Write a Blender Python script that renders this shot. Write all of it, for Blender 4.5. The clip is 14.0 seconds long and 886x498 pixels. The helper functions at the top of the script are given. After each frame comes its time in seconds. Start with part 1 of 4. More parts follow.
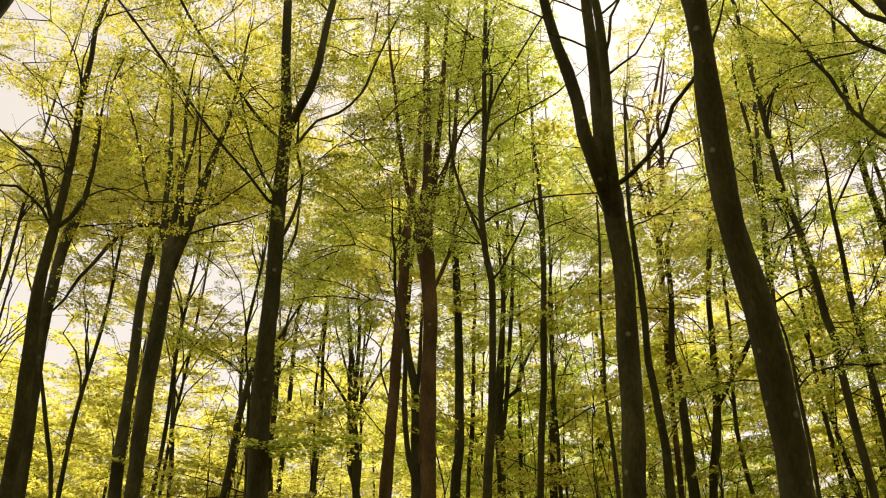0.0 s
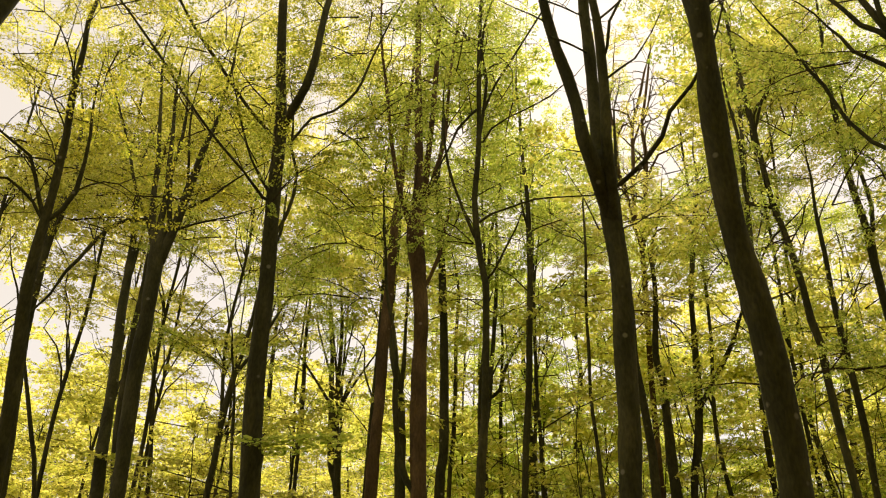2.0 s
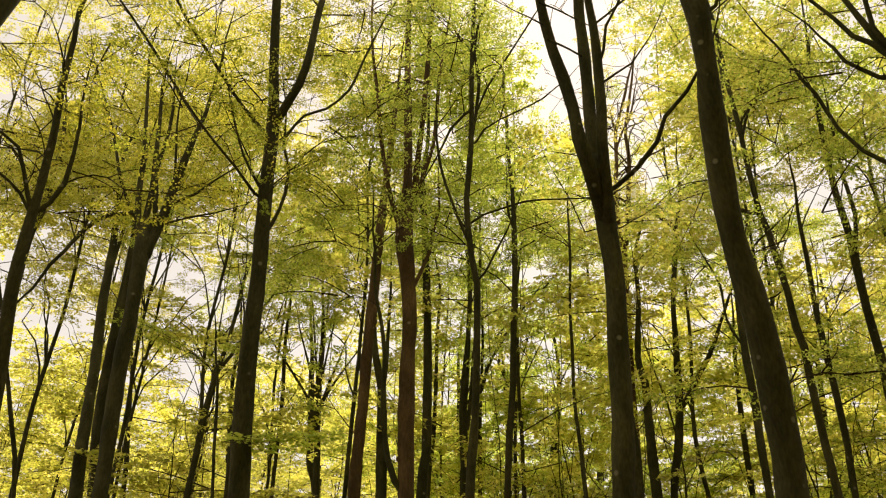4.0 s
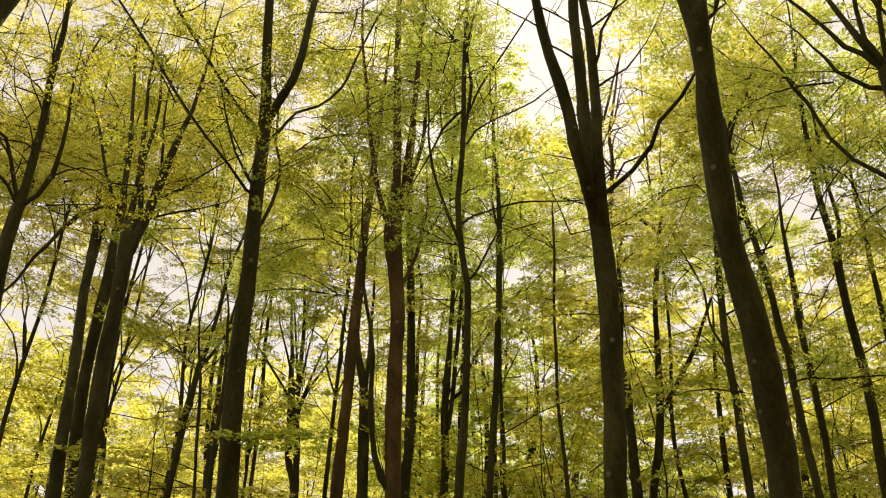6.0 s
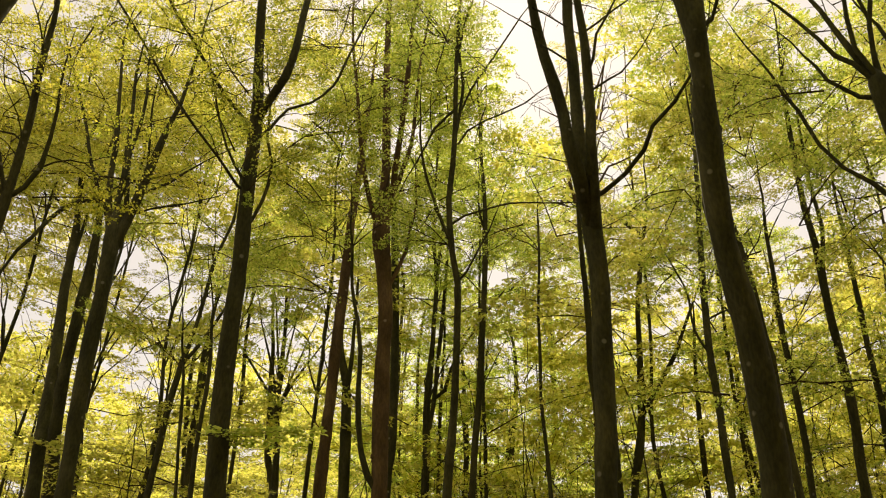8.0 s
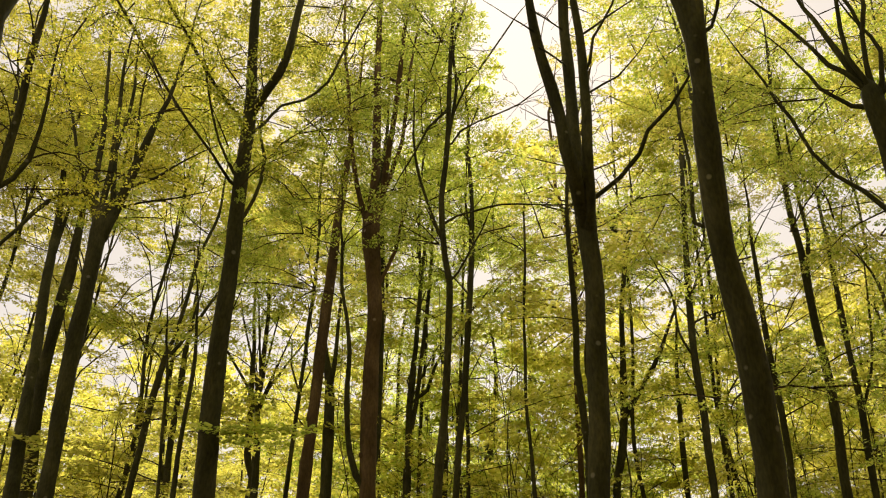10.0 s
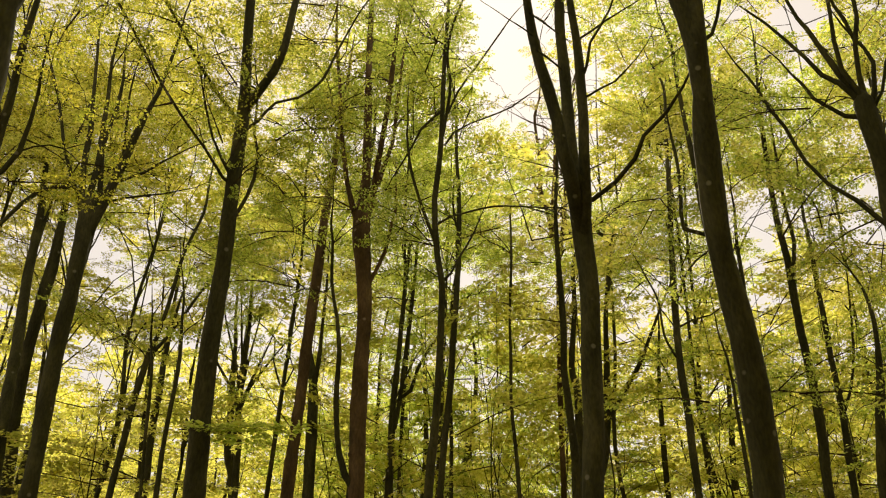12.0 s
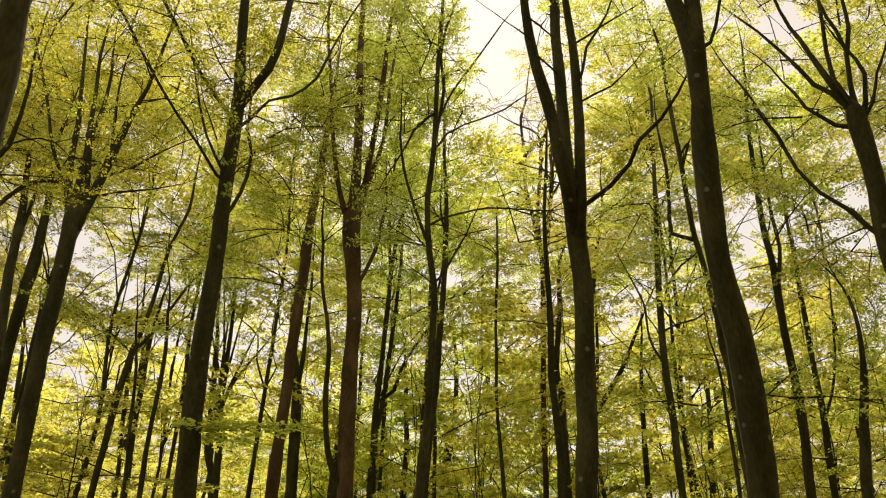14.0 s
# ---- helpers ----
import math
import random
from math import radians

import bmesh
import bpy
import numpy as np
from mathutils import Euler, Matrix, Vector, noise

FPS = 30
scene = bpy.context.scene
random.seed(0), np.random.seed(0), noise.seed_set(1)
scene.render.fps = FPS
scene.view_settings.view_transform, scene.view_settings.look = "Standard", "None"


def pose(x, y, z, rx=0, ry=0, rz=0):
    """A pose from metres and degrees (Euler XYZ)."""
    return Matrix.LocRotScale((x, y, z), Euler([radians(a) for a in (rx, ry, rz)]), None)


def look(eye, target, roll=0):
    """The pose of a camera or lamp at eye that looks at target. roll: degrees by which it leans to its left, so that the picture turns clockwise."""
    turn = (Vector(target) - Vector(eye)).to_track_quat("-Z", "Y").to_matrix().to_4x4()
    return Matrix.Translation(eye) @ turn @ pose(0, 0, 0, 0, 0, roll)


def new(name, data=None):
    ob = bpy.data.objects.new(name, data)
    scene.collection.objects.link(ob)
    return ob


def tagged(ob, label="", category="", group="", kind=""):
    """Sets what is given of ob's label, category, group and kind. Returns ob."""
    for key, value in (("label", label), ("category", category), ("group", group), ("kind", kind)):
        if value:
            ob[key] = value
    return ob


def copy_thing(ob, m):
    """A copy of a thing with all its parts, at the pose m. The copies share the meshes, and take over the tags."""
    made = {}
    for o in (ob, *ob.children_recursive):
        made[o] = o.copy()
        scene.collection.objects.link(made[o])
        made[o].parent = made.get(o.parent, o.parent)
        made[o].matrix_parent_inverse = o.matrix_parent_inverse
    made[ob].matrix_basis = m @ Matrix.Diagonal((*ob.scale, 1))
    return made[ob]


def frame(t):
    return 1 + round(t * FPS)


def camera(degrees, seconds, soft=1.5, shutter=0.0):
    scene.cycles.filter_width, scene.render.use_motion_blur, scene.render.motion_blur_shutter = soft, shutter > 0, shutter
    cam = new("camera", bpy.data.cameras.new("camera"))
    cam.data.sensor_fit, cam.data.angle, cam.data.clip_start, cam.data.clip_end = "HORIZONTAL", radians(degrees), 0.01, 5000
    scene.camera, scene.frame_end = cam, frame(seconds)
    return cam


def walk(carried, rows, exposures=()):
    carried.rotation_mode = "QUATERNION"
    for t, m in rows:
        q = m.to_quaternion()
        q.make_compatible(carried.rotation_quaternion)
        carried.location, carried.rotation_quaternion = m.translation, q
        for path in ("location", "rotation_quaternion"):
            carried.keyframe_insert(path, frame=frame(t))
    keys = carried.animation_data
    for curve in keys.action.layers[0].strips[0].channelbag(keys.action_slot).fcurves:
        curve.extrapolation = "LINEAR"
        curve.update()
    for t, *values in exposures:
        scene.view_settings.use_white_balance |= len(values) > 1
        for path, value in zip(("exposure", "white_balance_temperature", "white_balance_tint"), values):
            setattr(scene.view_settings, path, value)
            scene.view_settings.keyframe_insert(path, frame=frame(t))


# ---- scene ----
cam = camera(53.4, 14.0, 1.15)
METRES, EYE, TILT, LEAN, TURN = 3.0, 1.6, 30.0, 0.0, 0.0
ROWS = [
    (0.0, 0.0, 0.0, 0.0, 0.0, 0.0, 0.0),
    (0.5, -0.0428, -0.0061, -0.001, -0.45, 0.01, -0.23),
    (1.0, -0.0854, -0.0129, -0.0031, -0.89, 0.02, -0.47),
    (1.5, -0.1278, -0.0198, -0.0059, -1.34, 0.03, -0.71),
    (2.0, -0.167, -0.0251, -0.0071, -1.77, 0.04, -0.94),
    (2.5, -0.2047, -0.029, -0.0082, -2.21, 0.05, -1.18),
    (3.0, -0.2426, -0.0318, -0.0097, -2.66, 0.06, -1.43),
    (5.5, -0.4274, -0.0358, -0.0101, -4.88, 0.1, -2.72),
    (6.0, -0.4582, -0.038, -0.0146, -5.29, 0.13, -2.96),
    (6.5, -0.4876, -0.0396, -0.018, -5.69, 0.16, -3.2),
    (7.0, -0.5173, -0.0401, -0.0217, -6.09, 0.19, -3.45),
    (7.5, -0.549, -0.0401, -0.0254, -6.5, 0.22, -3.71),
    (8.0, -0.5799, -0.0396, -0.0312, -6.91, 0.27, -3.96),
    (8.5, -0.6109, -0.038, -0.0352, -7.31, 0.3, -4.21),
    (11.0, -0.7871, -0.0182, -0.0487, -9.38, 0.48, -5.46),
    (11.5, -0.8219, -0.0146, -0.0508, -9.79, 0.52, -5.7),
    (12.0, -0.8582, -0.0105, -0.0528, -10.21, 0.57, -5.94),
    (12.5, -0.8922, -0.0073, -0.0555, -10.62, 0.62, -6.18),
    (13.0, -0.9279, -0.0053, -0.058, -11.04, 0.66, -6.4),
    (13.5, -0.9602, -0.0023, -0.0584, -11.43, 0.7, -6.64),
    (14.0, -0.9925, -0.0004, -0.061, -11.82, 0.75, -6.86),
]
LIGHT = [(0.0, 0.4, 7600, 11), (7.0, 0.31, 7600, 11), (14.0, 0.29, 7600, 11)]
walk(cam, [(t, pose(0, 0, EYE, TILT, LEAN, TURN) @ pose(METRES * x, METRES * y, METRES * z, 90 + pitch, roll, yaw))
           for t, x, y, z, yaw, pitch, roll in ROWS], LIGHT)

# ---- sky and sun ----
SUN_UP, SUN_TURN = 50.0, 14.0
world = bpy.data.worlds.new("world")
scene.world = world
world.use_nodes = True
wn = world.node_tree.nodes
sky = wn.new("ShaderNodeTexSky")
sky.sky_type, sky.sun_disc = "NISHITA", False
sky.sun_elevation, sky.sun_rotation = radians(SUN_UP), radians(SUN_TURN)
sky.air_density, sky.dust_density, sky.ozone_density = 1.0, 1.0, 0.8
# a thin even cloud cover whitens the whole sky
cloud = wn.new("ShaderNodeMix")
cloud.data_type = "RGBA"
cloud.inputs[0].default_value = 0.8
cloud.inputs[7].default_value = (4.8, 4.5, 4.15, 1)
wn["Background"].inputs["Strength"].default_value = 0.15
world.node_tree.links.new(sky.outputs[0], cloud.inputs[6])
world.node_tree.links.new(cloud.outputs[2], wn["Background"].inputs[0])

lamp = bpy.data.lights.new("sun", "SUN")
lamp.energy, lamp.angle, lamp.color = 5.0, radians(2.5), (1.0, 0.92, 0.8)
sun = new("sun", lamp)
sx, sy = math.sin(radians(SUN_TURN)), math.cos(radians(SUN_TURN))
sun.matrix_world = look((sx * 60, sy * 60, 60 * math.tan(radians(SUN_UP))), (0, 0, 0))


# ---- materials ----
def material(name):
    m = bpy.data.materials.new(name)
    m.use_nodes = True
    return m, m.node_tree.nodes, m.node_tree.links


def ramp(nodes, stops):
    r = nodes.new("ShaderNodeValToRGB")
    while len(r.color_ramp.elements) < len(stops):
        r.color_ramp.elements.new(0.5)
    for e, (p, c) in zip(r.color_ramp.elements, stops):
        e.position, e.color = p, (*c, 1)
    return r


def bark_material(name, dark, mid, pale, lichen):
    m, n, l = material(name)
    b = n["Principled BSDF"]
    co = n.new("ShaderNodeTexCoord")
    st = n.new("ShaderNodeMapping")
    st.inputs["Scale"].default_value = (1, 1, 0.35)
    l.new(co.outputs["Object"], st.inputs[0])
    big = n.new("ShaderNodeTexNoise")
    big.inputs["Scale"].default_value, big.inputs["Detail"].default_value = 2.2, 6
    l.new(st.outputs[0], big.inputs["Vector"])
    col = ramp(n, [(0.3, dark), (0.52, mid), (0.75, pale)])
    l.new(big.outputs["Fac"], col.inputs[0])
    # algae and grain
    fine = n.new("ShaderNodeTexNoise")
    fine.inputs["Scale"].default_value, fine.inputs["Detail"].default_value = 24, 5
    l.new(st.outputs[0], fine.inputs["Vector"])
    grain = n.new("ShaderNodeMix")
    grain.data_type, grain.blend_type = "RGBA", "MULTIPLY"
    grain.inputs[0].default_value = 0.6
    l.new(col.outputs[0], grain.inputs[6])
    gr = ramp(n, [(0.3, (0.45, 0.45, 0.42)), (0.7, (1.25, 1.2, 1.1))])
    l.new(fine.outputs["Fac"], gr.inputs[0])
    l.new(gr.outputs[0], grain.inputs[7])
    # pale lichen spots
    spots = n.new("ShaderNodeTexVoronoi")
    spots.inputs["Scale"].default_value = 3.2
    l.new(co.outputs["Object"], spots.inputs["Vector"])
    sr = ramp(n, [(0.1, (1, 1, 1)), (0.19, (0, 0, 0))])
    l.new(spots.outputs["Distance"], sr.inputs[0])
    part_of = n.new("ShaderNodeMath")
    part_of.operation = "MULTIPLY"
    sep = n.new("ShaderNodeSeparateColor")
    l.new(spots.outputs["Color"], sep.inputs[0])
    sel = n.new("ShaderNodeMath")
    sel.operation, sel.inputs[1].default_value = "GREATER_THAN", 0.72
    l.new(sep.outputs[0], sel.inputs[0])
    l.new(sr.outputs[0], part_of.inputs[0])
    l.new(sel.outputs[0], part_of.inputs[1])
    mix = n.new("ShaderNodeMix")
    mix.data_type = "RGBA"
    l.new(part_of.outputs[0], mix.inputs[0])
    l.new(grain.outputs[2], mix.inputs[6])
    mix.inputs[7].default_value = (*lichen, 1)
    l.new(mix.outputs[2], b.inputs["Base Color"])
    b.inputs["Roughness"].default_value = 0.85
    b.inputs["Specular IOR Level"].default_value = 0.12
    bump = n.new("ShaderNodeBump")
    bump.inputs["Strength"].default_value, bump.inputs["Distance"].default_value = 0.5, 0.02
    l.new(fine.outputs["Fac"], bump.inputs["Height"])
    l.new(bump.outputs[0], b.inputs["Normal"])
    return m


BARK = bark_material("beech_bark", (0.035, 0.035, 0.013), (0.062, 0.06, 0.023), (0.112, 0.103, 0.044), (0.18, 0.165, 0.1))
RED_BARK = bark_material("brown_bark", (0.062, 0.041, 0.016), (0.112, 0.073, 0.031), (0.21, 0.138, 0.068), (0.28, 0.21, 0.13))
TWIG = bark_material("twig_bark", (0.04, 0.03, 0.014), (0.07, 0.053, 0.025), (0.11, 0.086, 0.042), (0.16, 0.13, 0.08))


def leaf_material(name, stops, through_stops):
    m, n, l = material(name)
    b = n["Principled BSDF"]
    geo = n.new("ShaderNodeNewGeometry")
    co = n.new("ShaderNodeTexCoord")
    patch = n.new("ShaderNodeTexNoise")
    patch.inputs["Scale"].default_value, patch.inputs["Detail"].default_value = 0.35, 3
    l.new(co.outputs["Object"], patch.inputs["Vector"])
    mixv = n.new("ShaderNodeMath")
    mixv.operation = "MULTIPLY_ADD"
    mixv.inputs[1].default_value = 0.55
    l.new(geo.outputs["Random Per Island"], mixv.inputs[0])
    half = n.new("ShaderNodeMath")
    half.operation, half.inputs[1].default_value = "MULTIPLY", 0.45
    l.new(patch.outputs["Fac"], half.inputs[0])
    l.new(half.outputs[0], mixv.inputs[2])
    top, back = ramp(n, stops), ramp(n, through_stops)
    l.new(mixv.outputs[0], top.inputs[0])
    l.new(mixv.outputs[0], back.inputs[0])
    l.new(top.outputs[0], b.inputs["Base Color"])
    b.inputs["Roughness"].default_value = 0.5
    b.inputs["Specular IOR Level"].default_value = 0.35
    t = n.new("ShaderNodeBsdfTranslucent")
    l.new(back.outputs[0], t.inputs[0])
    mix = n.new("ShaderNodeMixShader")
    mix.inputs[0].default_value = 0.85
    l.new(b.outputs[0], mix.inputs[1])
    l.new(t.outputs[0], mix.inputs[2])
    l.new(mix.outputs[0], n["Material Output"].inputs["Surface"])
    return m


LEAVES = {
    "green": leaf_material("green_beech_leaf",
                           [(0.15, (0.045, 0.08, 0.016)), (0.5, (0.085, 0.118, 0.022)), (0.85, (0.125, 0.13, 0.026))],
                           [(0.15, (0.15, 0.24, 0.03)), (0.5, (0.5, 0.58, 0.09)), (0.85, (0.77, 0.73, 0.18))]),
    # golden hue, brightened in the colour to look lit through by sun
    "lit_gold": leaf_material("lit_golden_beech_leaf",
                          [(0.15, (0.055, 0.08, 0.016)), (0.5, (0.095, 0.118, 0.022)), (0.85, (0.135, 0.13, 0.028))],
                          [(0.15, (0.26, 0.31, 0.04)), (0.5, (0.63, 0.62, 0.11)), (0.85, (0.84, 0.72, 0.2))]),
    # olive hue, with the shade of unsunned near crowns put into the colour
    "shaded_olive": leaf_material("shaded_olive_beech_leaf",
                           [(0.15, (0.04, 0.06, 0.013)), (0.5, (0.08, 0.1, 0.02)), (0.85, (0.12, 0.12, 0.025))],
                           [(0.15, (0.12, 0.16, 0.018)), (0.5, (0.4, 0.43, 0.045)), (0.85, (0.74, 0.66, 0.11))]),
    "umber": leaf_material("golden_brown_beech_leaf",
                           [(0.15, (0.055, 0.055, 0.014)), (0.5, (0.095, 0.095, 0.02)), (0.85, (0.14, 0.115, 0.026))],
                           [(0.15, (0.18, 0.19, 0.02)), (0.5, (0.53, 0.52, 0.055)), (0.85, (0.84, 0.7, 0.12))]),
    "bronze": leaf_material("bronze_beech_leaf",
                            [(0.15, (0.08, 0.06, 0.025)), (0.5, (0.11, 0.1, 0.025)), (0.85, (0.14, 0.12, 0.03))],
                            [(0.15, (0.46, 0.4, 0.13)), (0.5, (0.64, 0.6, 0.15)), (0.85, (0.86, 0.77, 0.2))]),
}


def litter_material():
    m, n, l = material("leaf_litter")
    b = n["Principled BSDF"]
    co = n.new("ShaderNodeTexCoord")
    v = n.new("ShaderNodeTexVoronoi")
    v.inputs["Scale"].default_value = 14
    l.new(co.outputs["Object"], v.inputs["Vector"])
    sep = n.new("ShaderNodeSeparateColor")
    l.new(v.outputs["Color"], sep.inputs[0])
    c = ramp(n, [(0, (0.06, 0.035, 0.018)), (0.5, (0.14, 0.08, 0.04)), (0.9, (0.22, 0.14, 0.07)), (1, (0.08, 0.11, 0.02))])
    l.new(sep.outputs[0], c.inputs[0])
    big = n.new("ShaderNodeTexNoise")
    big.inputs["Scale"].default_value = 0.4
    l.new(co.outputs["Object"], big.inputs["Vector"])
    mx = n.new("ShaderNodeMix")
    mx.data_type, mx.blend_type = "RGBA", "MULTIPLY"
    mx.inputs[0].default_value = 0.5
    l.new(c.outputs[0], mx.inputs[6])
    l.new(big.outputs["Color"], mx.inputs[7])
    l.new(mx.outputs[2], b.inputs["Base Color"])
    b.inputs["Roughness"].default_value = 0.9
    bump = n.new("ShaderNodeBump")
    bump.inputs["Distance"].default_value = 0.03
    l.new(v.outputs["Distance"], bump.inputs["Height"])
    l.new(bump.outputs[0], b.inputs["Normal"])
    return m


LITTER = litter_material()


# ---- the ground, one sheet to the horizon ----
def ground():
    rings = [0.0] + [3 * 1.28 ** i for i in range(28)]
    verts, faces, k = [(0, 0, -0.05)], [], 48
    for r in rings[1:]:
        for a in range(k):
            x, y = r * math.cos(2 * math.pi * a / k), r * math.sin(2 * math.pi * a / k)
            h = 0.25 * noise.noise((x * 0.08, y * 0.08, 3)) if r < 200 else 0
            verts.append((x, y, h - 0.1))
    for a in range(k):
        faces.append((0, 1 + a, 1 + (a + 1) % k))
    for i in range(len(rings) - 2):
        p, q = 1 + i * k, 1 + (i + 1) * k
        for a in range(k):
            faces.append((p + a, q + a, q + (a + 1) % k, p + (a + 1) % k))
    me = bpy.data.meshes.new("ground")
    me.from_pydata(verts, [], faces)
    me.shade_smooth()
    me.materials.append(LITTER)
    return tagged(new("ground", me), "forest floor under brown fallen beech leaves", "ground", kind="structure")


ground()


# ---- wood: tapered, slightly uneven tubes along a smooth line ----
def smooth_line(nodes, step):
    p = [Vector(q[:3]) for q in nodes]
    r = [q[3] for q in nodes]
    out = []
    for i in range(len(p) - 1):
        a, b, c, d = p[max(i - 1, 0)], p[i], p[i + 1], p[min(i + 2, len(p) - 1)]
        m = max(1, int((c - b).length / step))
        for j in range(m):
            t = j / m
            q = 0.5 * (2 * b + (c - a) * t + (2 * a - 5 * b + 4 * c - d) * t * t + (3 * b - a - 3 * c + d) * t ** 3)
            out.append((q, r[i] + (r[i + 1] - r[i]) * t))
    out.append((p[-1], r[-1]))
    return out


def tube(line, sides, rough=0.0, seed=0.0):
    verts, faces = [], []
    side = None
    for i, (c, r) in enumerate(line):
        d = (line[min(i + 1, len(line) - 1)][0] - line[max(i - 1, 0)][0]).normalized()
        if side is None:
            side = d.orthogonal().normalized()
        side = (side - d * side.dot(d)).normalized()
        other = d.cross(side)
        for k in range(sides):
            a = 2 * math.pi * k / sides
            out = side * math.cos(a) + other * math.sin(a)
            f = 1 + rough * noise.noise((c + out * 0.35) * 1.4 + Vector((seed, 0, 0))) if rough else 1
            verts.append(c + out * r * f)
        if i:
            o, q = (i - 1) * sides, i * sides
            for k in range(sides):
                faces.append((o + k, o + (k + 1) % sides, q + (k + 1) % sides, q + k))
    verts.append(line[-1][0])
    top = (len(line) - 1) * sides
    for k in range(sides):
        faces.append((top + k, top + (k + 1) % sides, len(verts) - 1))
    return verts, faces


def part(name, verts, faces, mat, parent, label="", kind=""):
    me = bpy.data.meshes.new(name)
    me.from_pydata(verts, [], faces)
    me.shade_smooth()
    me.materials.append(mat)
    ob = new(name, me)
    ob.parent = parent
    return tagged(ob, label, kind=kind)


def tri_part(name, v, f, mat, parent, label=""):
    """Many small triangles as one part: v (n, 3), f (m, 3)."""
    me = bpy.data.meshes.new(name)
    me.vertices.add(len(v))
    me.vertices.foreach_set("co", np.ascontiguousarray(v, np.float32).ravel())
    me.loops.add(len(f) * 3)
    me.loops.foreach_set("vertex_index", np.ascontiguousarray(f, np.int32).ravel())
    me.polygons.add(len(f))
    me.polygons.foreach_set("loop_start", np.arange(0, len(f) * 3, 3, dtype=np.int32))
    me.update(calc_edges=True)
    me.materials.append(mat)
    ob = new(name, me)
    ob.parent = parent
    return tagged(ob, label, kind="stuff")


# ---- leaves: boughs of flat sprays, turned and scaled onto the trees ----
rng = np.random.default_rng(11)


def leaf_faces(points, headings, size, tilt, corners):
    """A leaf for each point: (n, corners, 3). Four corners: folded along the rib; three: a plain blade."""
    n = len(points)
    ln = size * rng.uniform(0.65, 1.25, n)
    wd = ln * rng.uniform(0.55, 0.75, n)
    pitch, roll = rng.normal(-0.15, tilt, n), rng.normal(0, tilt, n)
    fx, fy = np.cos(headings), np.sin(headings)
    fwd = np.stack([fx * np.cos(pitch), fy * np.cos(pitch), np.sin(pitch)], 1)
    flat = np.stack([-fy, fx, np.zeros(n)], 1)
    up = np.cross(fwd, flat)
    side = flat * np.cos(roll)[:, None] + up * np.sin(roll)[:, None]
    up = np.cross(fwd, side)
    tip = points + fwd * ln[:, None]
    if corners == 3:
        mid = points + fwd * (ln * rng.uniform(0, 0.6, n))[:, None]
        return np.stack([points + side * (wd * 0.5)[:, None], mid - side * (wd * 0.7)[:, None], tip], 1)
    mid = points + fwd * (ln * 0.45)[:, None] - up * (ln * 0.06)[:, None]
    lift = up * (ln * 0.12)[:, None]
    return np.stack([points, mid + side * (wd * 0.5)[:, None] + lift, tip, mid - side * (wd * 0.5)[:, None] + lift], 1)


def make_bough(length, sprays, twigs, per_twig, size, corners, tilt=0.35, fine=True, spread=0.36, stem=0.024, first=0.22):
    """One bough along +x from the origin: leaves (n, corners, 3), wood (verts, triangles)."""
    pts, heads, wv, wf = [], [], [], []

    def wood(a, b, c, r0, r1, sides):
        o = len(wv)
        v, f = tube([(Vector(a), r0)] + ([(Vector(b), (r0 + r1) / 2)] if b is not None else []) + [(Vector(c), r1)], sides)
        wv.extend([tuple(q) for q in v])
        for q in f:
            wf.append((o + q[0], o + q[1], o + q[2]))
            if len(q) == 4:
                wf.append((o + q[0], o + q[2], o + q[3]))

    def axis(s):
        return np.array([length * s, 0.25 * math.sin(s * 3 + ph) * s, length * (0.2 * s - 0.22 * s * s)])

    ph = rng.uniform(0, 6)
    wood(axis(0), axis(0.3), axis(0.55), stem, stem * 0.54, 3)
    wood(axis(0.55), axis(0.8), axis(1), stem * 0.54, stem * 0.2, 3)
    for i in range(sprays):
        s = first + (1 - first) * (i + rng.uniform(0, 0.6)) / sprays
        side = 1 if i % 2 else -1
        o = axis(min(s, 1))
        head = side * rng.uniform(0.5, 1.1) if i < sprays - 1 else rng.normal(0, 0.2)
        ln = rng.uniform(0.6, 1.05) * length * spread * (1.25 - 0.5 * s)
        rise = rng.normal(0.05, 0.2)
        d = np.array([math.cos(head), math.sin(head), rise])
        bend = np.array([0, 0, -0.08 * ln])
        if fine:
            wood(o, None, o + d * ln + bend * 0.4, 0.007, 0.002, 3)
        for j in range(twigs):
            u = 0.15 + 0.85 * (j + rng.uniform(0, 0.7)) / twigs
            w = 1 if j % 2 else -1
            q = o + d * ln * u + bend * u * u
            th = head + w * rng.uniform(0.5, 1.0) if j < twigs - 1 else head
            tl = ln * 0.45 * (1.15 - 0.6 * u)
            for k in range(per_twig):
                z = (k + 0.6) / per_twig
                p = q + np.array([math.cos(th), math.sin(th), rise * 0.5 - 0.15 * z]) * tl * z
                pts.append(p + rng.normal(0, 0.03, 3))
                heads.append(th + (0.75 if k % 2 else -0.75) + rng.normal(0, 0.4))
    return leaf_faces(np.array(pts), np.array(heads), size, tilt, corners), np.array(wv), np.array(wf)


